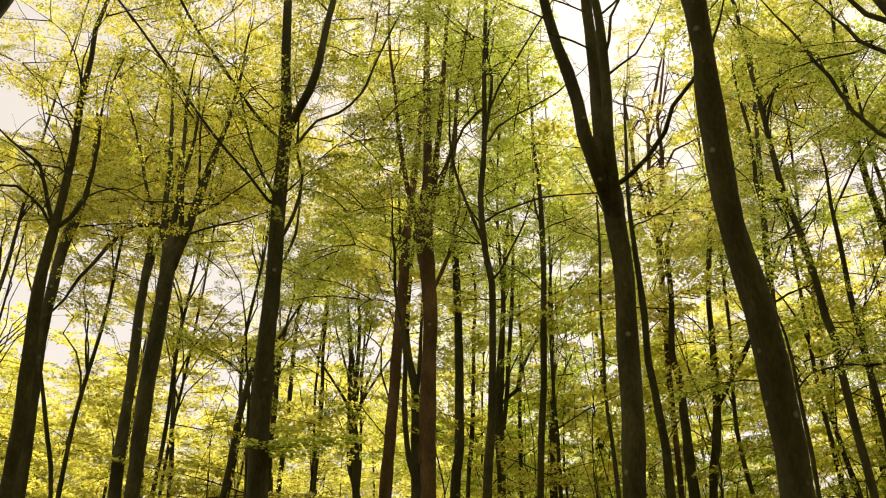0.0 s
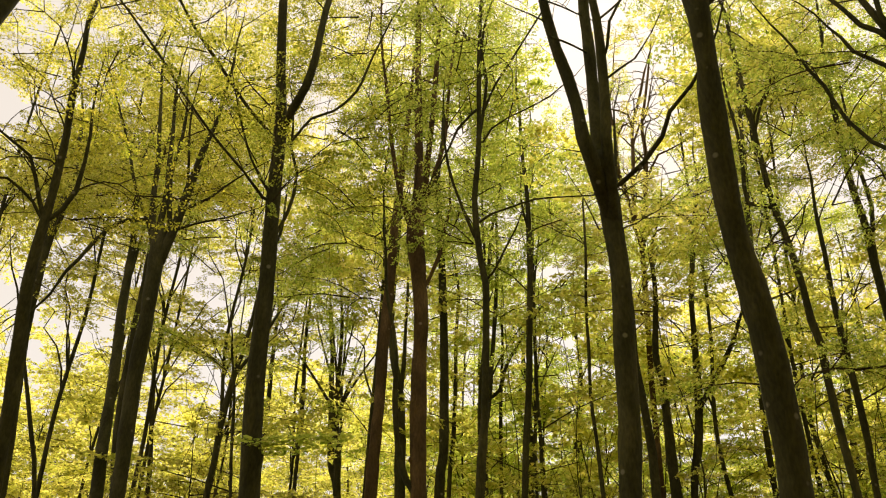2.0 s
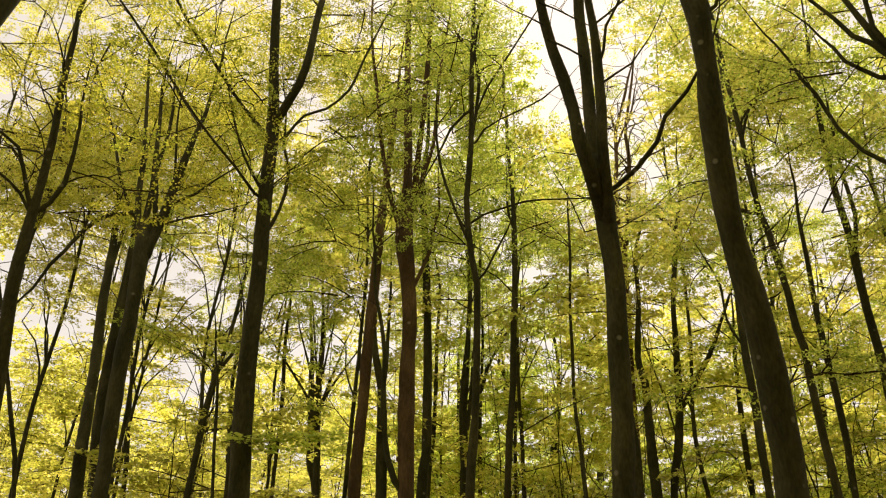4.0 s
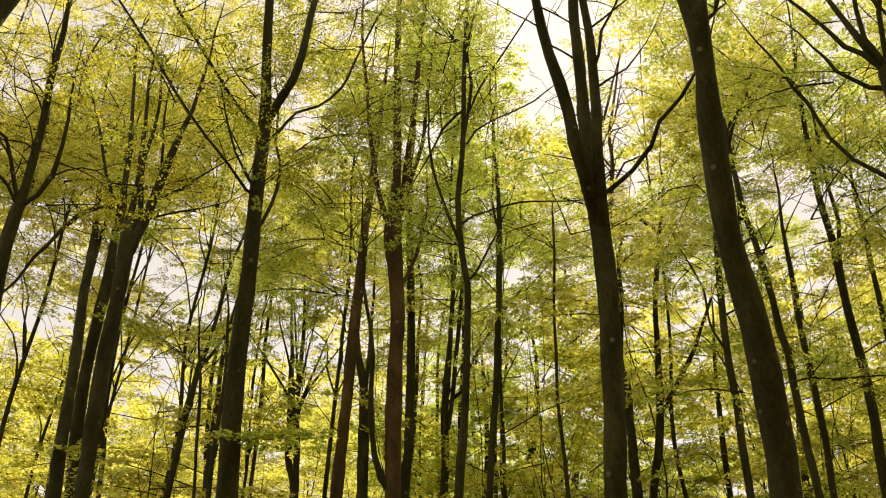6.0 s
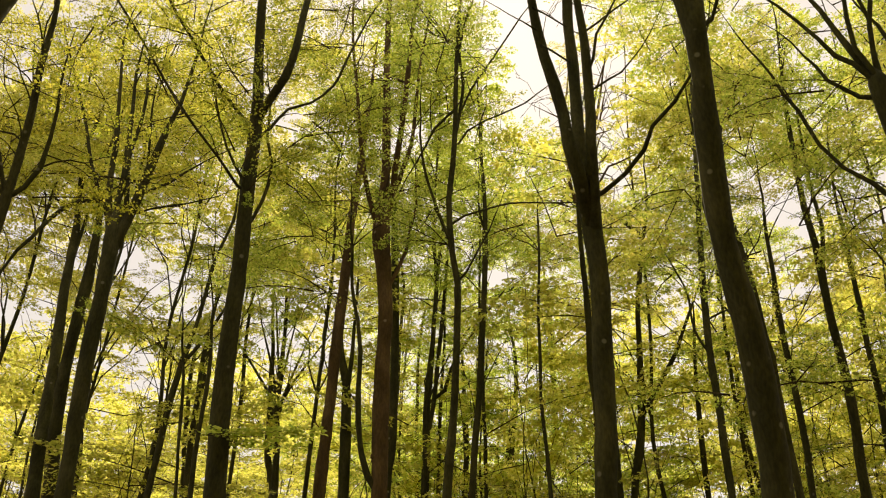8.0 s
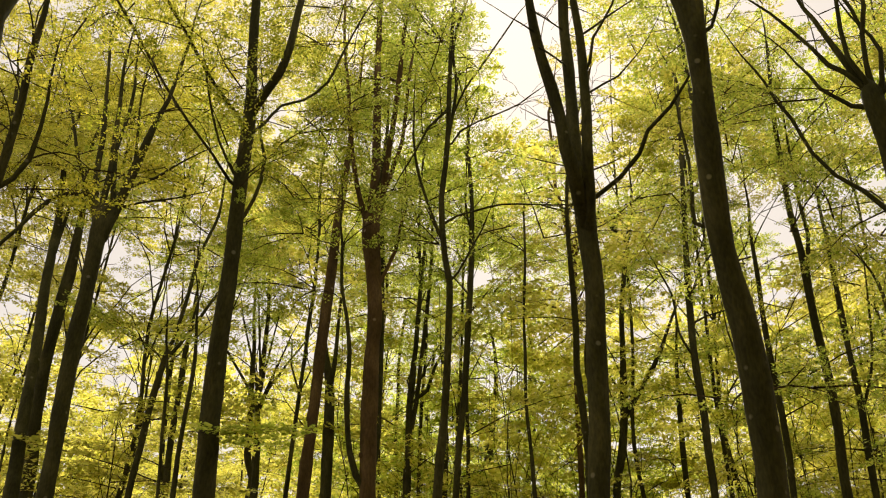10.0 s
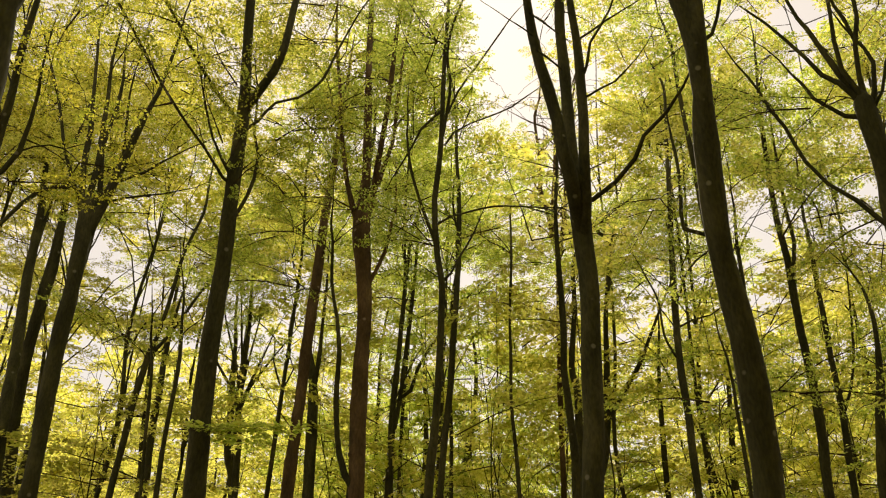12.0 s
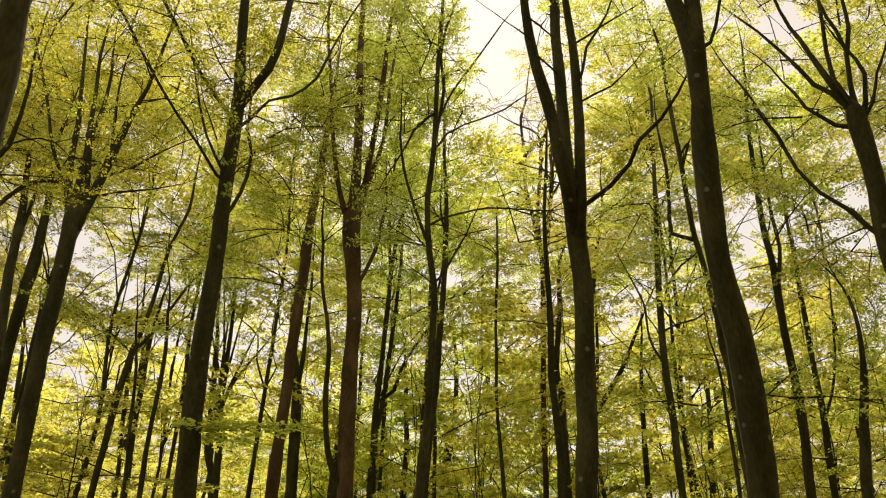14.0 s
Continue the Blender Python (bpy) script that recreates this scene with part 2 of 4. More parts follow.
NEAR = [make_bough(2.2, 9, 8, 5, 0.086, 4, 0.6) for i in range(10)]
MID = [make_bough(2.8, 9, 9, 6, 0.105, 3, 0.4) for i in range(10)]
FAR = [make_bough(3.6, 9, 8, 6, 0.157, 3, 0.33, False) for i in range(10)]
DISTANT = [make_bough(5.5, 8, 5, 4, 0.45, 3, 0.45, False) for i in range(8)]
VERY_FAR = [make_bough(4.2, 8, 7, 5, 0.22, 3, 0.3, False) for i in range(8)]
SPRIG = [(q * (1, 1, 0.4), v * (1, 1, 0.4), f) for q, v, f in (make_bough(1.3, 11, 6, 5, 0.075, 4, 0.35, True, 0.22, 0.009, 0.03) for i in range(4))]
# coarse boughs for the unseen trees that keep skylight off the trunks
WIDE = [make_bough(4.5, 8, 5, 3, 0.55, 3, 0.4, False) for i in range(5)]


def turn_matrix(az, el, roll):
    return np.array(Matrix.Rotation(az, 3, "Z") @ Matrix.Rotation(-el, 3, "Y") @ Matrix.Rotation(roll, 3, "X"))


def foliage(tree_ob, places, library, leaf="green"):
    """places: rows of (point, azimuth, rise, scale). Adds the tree's twigs and its crown."""
    lv, wv, wf, n = [], [], [], 0
    k = library[0][0].shape[1]
    for p, az, el, sc in places:
        q, v, f = library[int(rng.integers(len(library)))]
        m = turn_matrix(az, el, rng.normal(0, 0.14)).T * sc
        lv.append((q.reshape(-1, 3) @ m) + p)
        wv.append(v @ m + p)
        wf.append(f + n)
        n += len(v)
    if not lv:
        return
    lv = np.concatenate(lv)
    o = np.arange(0, len(lv), k)[:, None]
    lf = o + np.array([0, 1, 2])
    if k == 4:
        lf = np.concatenate([lf, o + np.array([0, 2, 3])], 1).reshape(-1, 3)
    tri_part("crown", lv, lf, LEAVES[leaf], tree_ob, "fresh yellow-green beech leaves in flat sprays")
    tri_part("twig_work", np.concatenate(wv), np.concatenate(wf), TWIG, tree_ob, "thin dark twigs")


# Openings in the canopy: bearing, height angle and half-width in degrees, from the middle of the walk.
GAPS = [(-28.8, 34.5, 1.2), (-27.1, 32.5, 0.8), (-25.5, 23.5, 1.0), (-25.4, 21.5, 0.9), (-22.8, 21.2, 0.9), (-23.0, 18.5, 0.8),
        (-25.0, 36.7, 1.2), (-18.8, 23.1, 0.8), (-12.3, 26.9, 1.2), (-11.8, 29.3, 1.4), (-9.6, 26.1, 1.0), (-4.5, 26.0, 0.9),
        (-4.9, 37.1, 0.8), (5.0, 37.3, 0.7), (-11.6, 19.7, 0.6), (-4.6, 20.5, 0.6), (-1.6, 20.4, 0.6),
        (14.6, 42.4, 1.9), (15.2, 39.2, 1.3), (12.6, 40.5, 0.7), (13.4, 44.9, 0.9), (21.0, 40.7, 1.2),
        (20.4, 36.9, 1.8), (21.2, 34.3, 1.5), (18.0, 44.0, 1.4), (11.6, 37.0, 1.1),
        (5.1, 20.6, 0.6), (31.4, 31.6, 0.8), (32.7, 27.9, 0.7), (38.1, 40.7, 0.8), (35.0, 20.5, 0.6)]


def in_gap(p, spread):
    """Whether a bough about p, that spreads so many metres, would close an opening in the canopy."""
    x, y, z = p[0] + 1.55, p[1] + 0.07, p[2] - 1.5
    far = math.sqrt(x * x + y * y + z * z)
    az, el = math.degrees(math.atan2(x, y)), math.degrees(math.asin(z / far))
    own = math.degrees(spread / far)
    for a, e, r in GAPS:
        d = math.hypot((az - a) * math.cos(radians(el)), el - e)
        if d < r + own * 0.35:
            return rng.random() < (0.86 if e > 33 else 0.75)
    return False


def grown(nodes, amount):
    """Carries a stem on from its last node to a thin tip."""
    a, b = Vector(nodes[-2][:3]), Vector(nodes[-1][:3])
    r = nodes[-1][3]
    d = (b - a).normalized()
    length = amount * min(11.0, 45 * r + 0.8)
    out, p = list(nodes), b
    for i in range(1, 5):
        d = (d + Vector((rng.normal(0, 0.1), rng.normal(0, 0.1), 0.1))).normalized()
        p = p + d * length / 4
        out.append((p.x, p.y, p.z, max(0.006, r * (1 - i / 4.3))))
    return out


def knot(tree_ob, place, size, mat):
    """A healed branch scar: a low uneven swelling with a sunken middle."""
    bm = bmesh.new()
    bmesh.ops.create_icosphere(bm, subdivisions=3, radius=1)
    for v in bm.verts:
        d = v.co.normalized()
        front = max(0.0, -d.y)
        f = 1 + 0.25 * noise.noise(d * 2.3 + place) - 0.35 * max(0.0, front - 0.8) * 5
        v.co = place + Vector((d.x * size * 0.8, d.y * size * 0.55, d.z * size * 1.15)) * f
    me = bpy.data.meshes.new("knot")
    bm.to_mesh(me)
    bm.free()
    me.shade_smooth()
    me.materials.append(mat)
    ob = new("knot", me)
    ob.parent = tree_ob
    return ob


def branch_line(start, r, length, wave=1.3, stout=1.0):
    """A thin side branch that leaves its stem steeply and arches over: points with radii."""
    az, el, n = rng.uniform(0, 2 * math.pi), rng.uniform(0.55, 1.15), 7
    p, r0 = Vector(start), max(0.007, min(0.5 * r, (0.009 + 0.0065 * length) * stout))
    out = [(p.copy(), r0)]
    for i in range(n):
        p = p + Vector((math.cos(az) * math.cos(el), math.sin(az) * math.cos(el), math.sin(el))) * length / n
        out.append((p.copy(), max(0.004 * stout, r0 * (1 - (i + 1) / (n + 1.5)))))
        el += rng.normal(-0.11, 0.14) * wave
        az += rng.normal(0, 0.2) * wave
    return out


def tree(label, trunk, limbs, boughs=13, low=8.0, high=99.0, grow=1.0, scale=1.0, extra=(), stop=False, knots=(), leaf="green", bare=0):
    base = Vector(trunk[0][:3])
    ob = new("beech_tree")
    ob.location = base
    tagged(ob, label, "tree", "beech trees of the wood")
    mat = RED_BARK if "reddish" in label or "pale-streaked" in label else BARK
    stems = []
    flare = [(trunk[0][0], trunk[0][1], -0.25, trunk[0][3] * 1.7), (trunk[0][0], trunk[0][1], 0.25, trunk[0][3] * 1.25)]
    for i, nodes in enumerate([flare + list(trunk[1:])] + list(limbs)):
        full = grown(nodes, grow)
        if stop and not i:
            x, y, z, r = nodes[-1]
            full = list(nodes) + [(x, y, z + 0.3, r * 0.4)]
        local = [(q[0] - base.x, q[1] - base.y, q[2] - base.z, q[3]) for q in full]
        thick = max(q[3] for q in nodes)
        line = smooth_line(local, 0.4 if thick > 0.05 else 0.3)
        v, f = tube(line, 14 if thick > 0.12 else 9 if thick > 0.05 else 6, 0.18 if thick > 0.05 else 0.1, base.x)
        part("limb" if i else "trunk", v, f, mat, ob)
        stems.append(line)
    # side branches spring from the upper, thinner wood and carry the boughs
    spots = []
    for line in stems:
        for (c, r) in line:
            if 0.72 * low < c.z < high:
                spots.append((c, r, (0.35 if r > 0.12 else 1.0) * (1 if c.z > low else 0.12)))
    places = []
    w = np.array([s[2] for s in spots])
    tries = 0
    while spots and len(places) < boughs and tries < boughs * 4:
        tries += 1
        c, r, _ = spots[int(rng.choice(len(spots), p=w / w.sum()))]
        line = branch_line(c, r, scale * rng.uniform(1.1, 3.2))
        grew = False
        for at, turn, size in ((-1, 0.0, 1.0), (-3, 0.8, 0.9), (-3, -0.8, 0.9), (-5, 0.9, 0.7)):
            p, q = line[at][0], line[at - 1][0]
            d = p - q
            az = math.atan2(d.y, d.x) + turn * rng.uniform(0.6, 1.3) * (1 if at != -5 else rng.choice([-1, 1]))
            rise = math.atan2(d.z, math.hypot(d.x, d.y)) * 0.5 + rng.normal(0, 0.12)
            size *= scale * rng.uniform(0.65, 1.15)
            if rng.random() < 0.25 and at != -1:
                continue
            if in_gap(np.array(p) + np.array(base) + np.array([math.cos(az), math.sin(az), rise]) * 1.3 * size, 1.1 * size):
                continue
            places.append((np.array(p), az, rise, size))
            grew = True
        if grew and r > 0.014:
            v, f = tube(line, 4)
            part("branch", v, f, mat if r > 0.05 else TWIG, ob)
    # leafless twiggy branches
    for i in range(bare):
        c, r, _ = spots[int(rng.integers(len(spots)))] if i < 0.6 * bare else (line[3][0], line[3][1] * 1.6, 0)
        line = branch_line(c, r, rng.uniform(0.9, 2.6) * (1.0 if base.length < 24.5 else 1.45), 2.2, 1.5 if base.length < 24.5 else 2.6)
        v, f = tube(line, 4)
        part("branch", v, f, mat if r > 0.05 else TWIG, ob)
    foliage(ob, places, NEAR if base.length < 24.5 else MID, leaf)
    # leafy shoots low on the trunk
    shoots = []
    for z, az, size, *side in extra:
        c, r = min((q for q in stems[0]), key=lambda q: abs(q[0].z - z))
        out = radians(side[0] if side else az)
        reach = r * (side[1] if len(side) > 1 else 0.95)
        shoots.append((np.array(c) + np.array([math.cos(out), math.sin(out), 0]) * reach, radians(az), 0.02, size))
    foliage(ob, shoots, SPRIG)
    for x, y, z, size in knots:
        knot(ob, Vector((x, y, z)) - base, size, RED_BARK if mat is RED_BARK else BARK)
    return ob


tree('large leaning beech with a thick smooth trunk spotted with lichen', [(4.74, 11.91, 0, 0.262), (4.71, 11.82, 2.15, 0.242), (4.65, 11.6, 4.77, 0.228), (4.64, 11.55, 5.14, 0.219), (4.6, 11.43, 5.89, 0.216), (4.58, 11.37, 6.28, 0.219), (4.52, 11.33, 6.68, 0.222), (4.49, 11.27, 7.1, 0.221), (4.42, 11.22, 7.53, 0.216), (4.34, 11.18, 7.97, 0.198), (4.28, 11.13, 8.42, 0.192), (4.24, 11.06, 8.88, 0.199), (4.22, 10.99, 9.34, 0.206), (4.2, 10.91, 9.82, 0.2), (4.19, 10.84, 10.31, 0.203), (4.18, 10.75, 10.81, 0.196), (4.17, 10.67, 11.32, 0.181), (4.15, 10.58, 11.85, 0.183), (4.12, 10.5, 12.4, 0.191), (4.2, 10.46, 13.14, 0.16), (4.27, 10.43, 13.99, 0.145)],
     [[(4.14, 10.55, 12.1, 0.17), (4.0, 10.5, 12.93, 0.15), (3.89, 10.52, 13.56, 0.143), (3.79, 10.54, 14.44, 0.13)],
      [(4.13, 10.5, 12.3, 0.05), (4.42, 10.4, 12.52, 0.034), (4.5, 10.26, 12.82, 0.032), (4.59, 10.12, 13.33, 0.03), (4.67, 10.01, 13.81, 0.027)]], boughs=30, low=14.5)
tree('tall beech whose dark trunk forks into three upright stems', [(3.09, 14.92, 0, 0.23), (3.13, 14.88, 2.54, 0.212), (3.22, 14.79, 5.65, 0.2), (3.3, 14.73, 6.61, 0.206), (3.33, 14.68, 7.64, 0.197), (3.38, 14.63, 8.73, 0.203), (3.4, 14.57, 9.9, 0.199), (3.35, 14.56, 10.52, 0.208), (3.33, 14.54, 11.16, 0.223), (3.09, 13.94, 11.61, 0.225)],
     [[(3.36, 14.5, 10.6, 0.13), (3.28, 14.02, 11.2, 0.122), (3.21, 13.75, 12.15, 0.115), (3.28, 13.76, 12.99, 0.111), (3.31, 13.81, 13.78, 0.107), (3.33, 13.82, 14.59, 0.104), (3.31, 13.81, 15.4, 0.093), (3.25, 13.78, 16.22, 0.082)],
      [(3.3, 14.5, 10.75, 0.15), (2.9, 13.8, 11.58, 0.15), (2.74, 13.69, 12.09, 0.138), (2.69, 13.76, 12.93, 0.125), (2.55, 13.73, 13.64, 0.125), (2.35, 13.65, 14.33, 0.116), (2.2, 13.54, 15.01, 0.105), (2.08, 13.39, 15.68, 0.095)],
      [(3.33, 14.5, 10.9, 0.16), (3.2, 14.35, 11.75, 0.15), (3.2, 14.42, 12.75, 0.143), (3.24, 14.52, 13.59, 0.135), (3.28, 14.58, 14.44, 0.132), (3.29, 14.61, 15.3, 0.129), (3.28, 14.62, 16.17, 0.125), (3.29, 14.59, 17.05, 0.121)],
      [(3.33, 14.53, 11.39, 0.053), (3.59, 14.4, 11.5, 0.053), (3.8, 14.26, 11.65, 0.047), (4.01, 14.12, 11.81, 0.047), (4.36, 13.82, 12.23, 0.047), (4.51, 13.59, 12.68, 0.042), (4.91, 13.25, 13.09, 0.042), (5.21, 12.93, 13.58, 0.03)],
      [(3.33, 13.82, 13.65, 0.03), (3.62, 13.55, 13.75, 0.026), (3.85, 13.25, 13.75, 0.022), (3.92, 12.8, 13.7, 0.016)],
      [(3.31, 13.81, 15.3, 0.03), (3.6, 13.6, 15.45, 0.027), (3.88, 13.3, 15.57, 0.024), (4.15, 12.94, 15.6, 0.018)],
      [(3.32, 13.82, 14.1, 0.036), (3.45, 13.7, 14.5, 0.034), (3.5, 13.5, 15.0, 0.031), (3.7, 13.3, 15.35, 0.027), (3.83, 13.03, 15.6, 0.022)],
      [(2.07, 13.11, 14.55, 0.022), (1.76, 12.94, 14.57, 0.017), (1.42, 12.72, 14.51, 0.012)],
      [(2.15, 13.16, 14.2, 0.026), (2.72, 13.95, 14.75, 0.022), (3.26, 14.6, 15.1, 0.022)],
      [(2.0, 13.03, 15.1, 0.022), (2.6, 13.9, 15.8, 0.019), (3.26, 14.6, 16.2, 0.018)]], boughs=26, bare=12, low=14.5, stop=True)
tree('tall forked beech with long thin side branches full of leaves', [(-3.75, 18.54, 0, 0.254), (-3.77, 18.45, 2.86, 0.234), (-3.84, 18.24, 6.36, 0.221), (-3.88, 18.15, 7.16, 0.214), (-3.91, 18.02, 8.36, 0.207), (-3.9, 17.89, 9.63, 0.2), (-3.87, 17.76, 10.98, 0.18), (-3.89, 17.61, 12.39, 0.172), (-3.89, 17.49, 13.59, 0.163), (-3.88, 17.36, 14.85, 0.174), (-3.9, 17.29, 15.5, 0.134), (-4, 17.13, 16.83, 0.122), (-4.06, 16.99, 18.05, 0.118), (-4.1, 16.89, 18.97, 0.112)],
     [[(-3.84, 17.36, 14.93, 0.111), (-3.59, 17.03, 15.28, 0.111), (-3.26, 16.72, 15.74, 0.104), (-3.07, 16.59, 16.53, 0.098), (-2.98, 16.63, 17.71, 0.086), (-2.86, 16.68, 18.75, 0.074)],
      [(-3.88, 17.41, 14.41, 0.048), (-3.8, 17.42, 14.38, 0.048), (-3.53, 17.45, 14.74, 0.042), (-3.16, 17.46, 15.37, 0.035), (-2.63, 17.55, 15.7, 0.036), (-2.09, 17.59, 16.38, 0.036), (-1.76, 17.56, 17.4, 0.03), (-1.28, 17.52, 18.78, 0.023), (-0.92, 17.52, 19.61, 0.023)],
      [(-3.88, 17.39, 14.6, 0.048), (-3.95, 17.35, 14.58, 0.048), (-4.1, 17.47, 14.85, 0.049), (-4.68, 17.21, 15.44, 0.042), (-5.18, 16.92, 16.09, 0.042), (-5.56, 16.46, 16.51, 0.042), (-5.99, 15.96, 16.96, 0.034), (-6.34, 15.43, 17.47, 0.034)],
      [(-3.9, 17.53, 12.89, 0.047), (-4.12, 17.41, 12.97, 0.04), (-4.57, 17.06, 13.46, 0.033), (-5.08, 16.69, 13.92, 0.033), (-5.72, 16.21, 14.62, 0.033), (-6.49, 15.57, 15.62, 0.033), (-7.13, 15.07, 16.38, 0.026), (-7.52, 14.79, 16.8, 0.026)],
      [(-3.89, 17.54, 13.05, 0.04), (-3.98, 17.52, 13.13, 0.04), (-4.24, 17.42, 13.55, 0.034), (-4.47, 17.33, 13.97, 0.027), (-4.73, 17.19, 14.72, 0.028), (-4.94, 17.07, 15.5, 0.021)],
      [(-3.87, 17.69, 11.98, 0.053), (-3.7, 17.69, 12.29, 0.046), (-3.54, 17.68, 12.75, 0.04), (-3.44, 17.65, 13.21, 0.041), (-3.41, 17.6, 13.83, 0.034), (-3.58, 17.5, 14.43, 0.035), (-3.59, 17.43, 15.07, 0.028)]], boughs=66, low=12, leaf='shaded_olive', extra=[(7.1, -4, 1.75, -148, 2.2), (7.1, -12, 1.45, -140, 2.0), (12.4, -75, 0.45), (13.1, -105, 0.4), (13.9, -60, 0.5), (14.6, -120, 0.45), (15.6, -85, 0.5)])
tree('leaning beech that splits into a fan of upright stems', [(-7.74, 22.42, 0, 0.223), (-7.79, 22.45, 3.36, 0.206), (-7.91, 22.53, 7.47, 0.194), (-7.98, 22.56, 8.51, 0.199), (-8.03, 22.61, 9.76, 0.205), (-8.07, 22.67, 11.09, 0.211), (-8.08, 22.74, 12.51, 0.202), (-8.11, 22.8, 13.82, 0.224), (-8.14, 22.83, 14.7, 0.228), (-8.16, 22.85, 15.21, 0.188)],
     [[(-8.18, 22.83, 14.45, 0.131), (-8.37, 22.79, 15.09, 0.107), (-8.56, 22.8, 16.47, 0.093), (-8.63, 22.84, 17.75, 0.078), (-8.8, 22.85, 19.07, 0.062), (-8.97, 22.86, 20.45, 0.046), (-9.15, 22.87, 21.9, 0.037)],
      [(-8.19, 22.8, 14.72, 0.107), (-8.22, 22.83, 15.42, 0.1), (-8.2, 22.9, 16.57, 0.102), (-8.31, 22.93, 17.85, 0.079), (-8.4, 22.96, 19.08, 0.063), (-8.55, 22.99, 20.6, 0.046)],
      [(-8.13, 22.82, 14.35, 0.082), (-7.98, 22.85, 14.38, 0.082), (-7.91, 22.92, 15.1, 0.083), (-8.09, 22.92, 16.39, 0.085), (-8.19, 22.94, 17.33, 0.061), (-8.1, 23.05, 18.84, 0.054), (-8.12, 23.1, 20.03, 0.046)],
      [(-8.12, 22.81, 14.13, 0.146), (-8, 22.83, 14.18, 0.146), (-7.92, 22.8, 14.65, 0.148), (-7.69, 22.71, 15.48, 0.141), (-7.44, 22.53, 16.59, 0.127), (-7.16, 22.31, 17.71, 0.103), (-7.02, 22.21, 18.18, 0.078), (-6.79, 22.07, 18.86, 0.061), (-6.57, 21.78, 20, 0.053)],
      [(-8.14, 22.83, 14.8, 0.058), (-8.36, 22.78, 14.89, 0.058), (-8.54, 22.74, 15.43, 0.05), (-9.11, 22.61, 16.71, 0.051), (-9.52, 22.53, 18.09, 0.043), (-10.03, 22.43, 19.51, 0.035), (-10.51, 22.32, 20.76, 0.027)],
      [(-7.59, 22.67, 15.86, 0.05), (-7.22, 22.69, 16.11, 0.042), (-6.85, 22.72, 16.36, 0.042), (-6.41, 22.71, 16.8, 0.034), (-6.08, 22.7, 17.09, 0.026)],
      [(-7.75, 22.73, 15.2, 0.041), (-7.22, 22.8, 15.47, 0.033), (-6.77, 22.86, 15.65, 0.034), (-6.23, 22.95, 15.85, 0.025)],
      [(-8.15, 22.84, 15.06, 0.074), (-8.39, 22.71, 15.33, 0.074), (-8.58, 22.65, 15.53, 0.066), (-9.07, 22.47, 15.38, 0.066), (-9.44, 22.32, 15.06, 0.065), (-9.76, 22.18, 14.51, 0.064), (-10.03, 22.04, 13.81, 0.055), (-10.27, 21.94, 13.33, 0.046), (-10.49, 21.81, 12.56, 0.038)],
      [(-7.47, 22.53, 16.48, 0.042), (-7.51, 22.19, 17.59, 0.043), (-7.55, 21.92, 18.45, 0.034), (-7.49, 21.67, 19.35, 0.026)]], boughs=56, low=18.0, stop=True, leaf='umber')
tree('slender beech with a dark trunk and yellow-green spring leaves', [(-9.38, 19.38, 0, 0.167), (-9.36, 19.24, 2.94, 0.154), (-9.33, 18.91, 6.53, 0.145), (-9.32, 18.77, 7.35, 0.153), (-9.3, 18.61, 8.32, 0.156), (-9.33, 18.42, 9.31, 0.165), (-9.36, 18.21, 10.34, 0.149), (-9.34, 18.03, 11.42, 0.132), (-9.28, 17.93, 12.12, 0.127), (-9.2, 17.82, 13, 0.102), (-9.14, 17.69, 13.89, 0.096), (-9.1, 17.54, 14.81, 0.091), (-9.11, 17.37, 15.74, 0.085), (-9.08, 17.24, 16.55, 0.079), (-9.04, 17.14, 17.22, 0.065), (-9.04, 16.99, 18.05, 0.059), (-8.92, 16.93, 18.7, 0.052)],
     [[(-9.26, 17.87, 12.55, 0.067), (-9.4, 17.73, 12.94, 0.054), (-9.55, 17.55, 13.47, 0.047), (-9.73, 17.37, 14, 0.041), (-10.04, 17.17, 14.2, 0.034), (-10.34, 16.98, 14.39, 0.027)],
      [(-9.24, 17.88, 12.56, 0.061), (-9.15, 17.91, 12.58, 0.061), (-8.95, 17.96, 12.85, 0.061), (-8.73, 17.97, 13.42, 0.062), (-8.65, 17.88, 14.2, 0.049), (-8.62, 17.75, 14.97, 0.042)],
      [(-9.25, 17.89, 12.47, 0.04), (-9.32, 17.85, 12.54, 0.04), (-9.53, 17.67, 12.9, 0.04), (-9.78, 17.5, 13.12, 0.034), (-10.08, 17.31, 13.31, 0.033), (-10.4, 17.16, 13.24, 0.027)]], boughs=54, low=10, leaf='umber')
tree('slender beech with a dark trunk and yellow-green spring leaves', [(-11.8, 25.35, 0, 0.204), (-11.88, 25.31, 3.68, 0.188), (-12.08, 25.21, 8.17, 0.177), (-12.19, 25.16, 9.64, 0.182), (-12.32, 25.09, 11.19, 0.17), (-12.45, 25.03, 12.83, 0.175), (-12.49, 25.01, 14.8, 0.172), (-12.45, 25.02, 16.28, 0.177), (-12.36, 25.07, 17.08, 0.189), (-12.25, 25.13, 18.13, 0.135), (-12.21, 25.15, 19.32, 0.088), (-12.33, 25.09, 20.74, 0.06)],
     [], low=15.6, leaf='lit_gold')
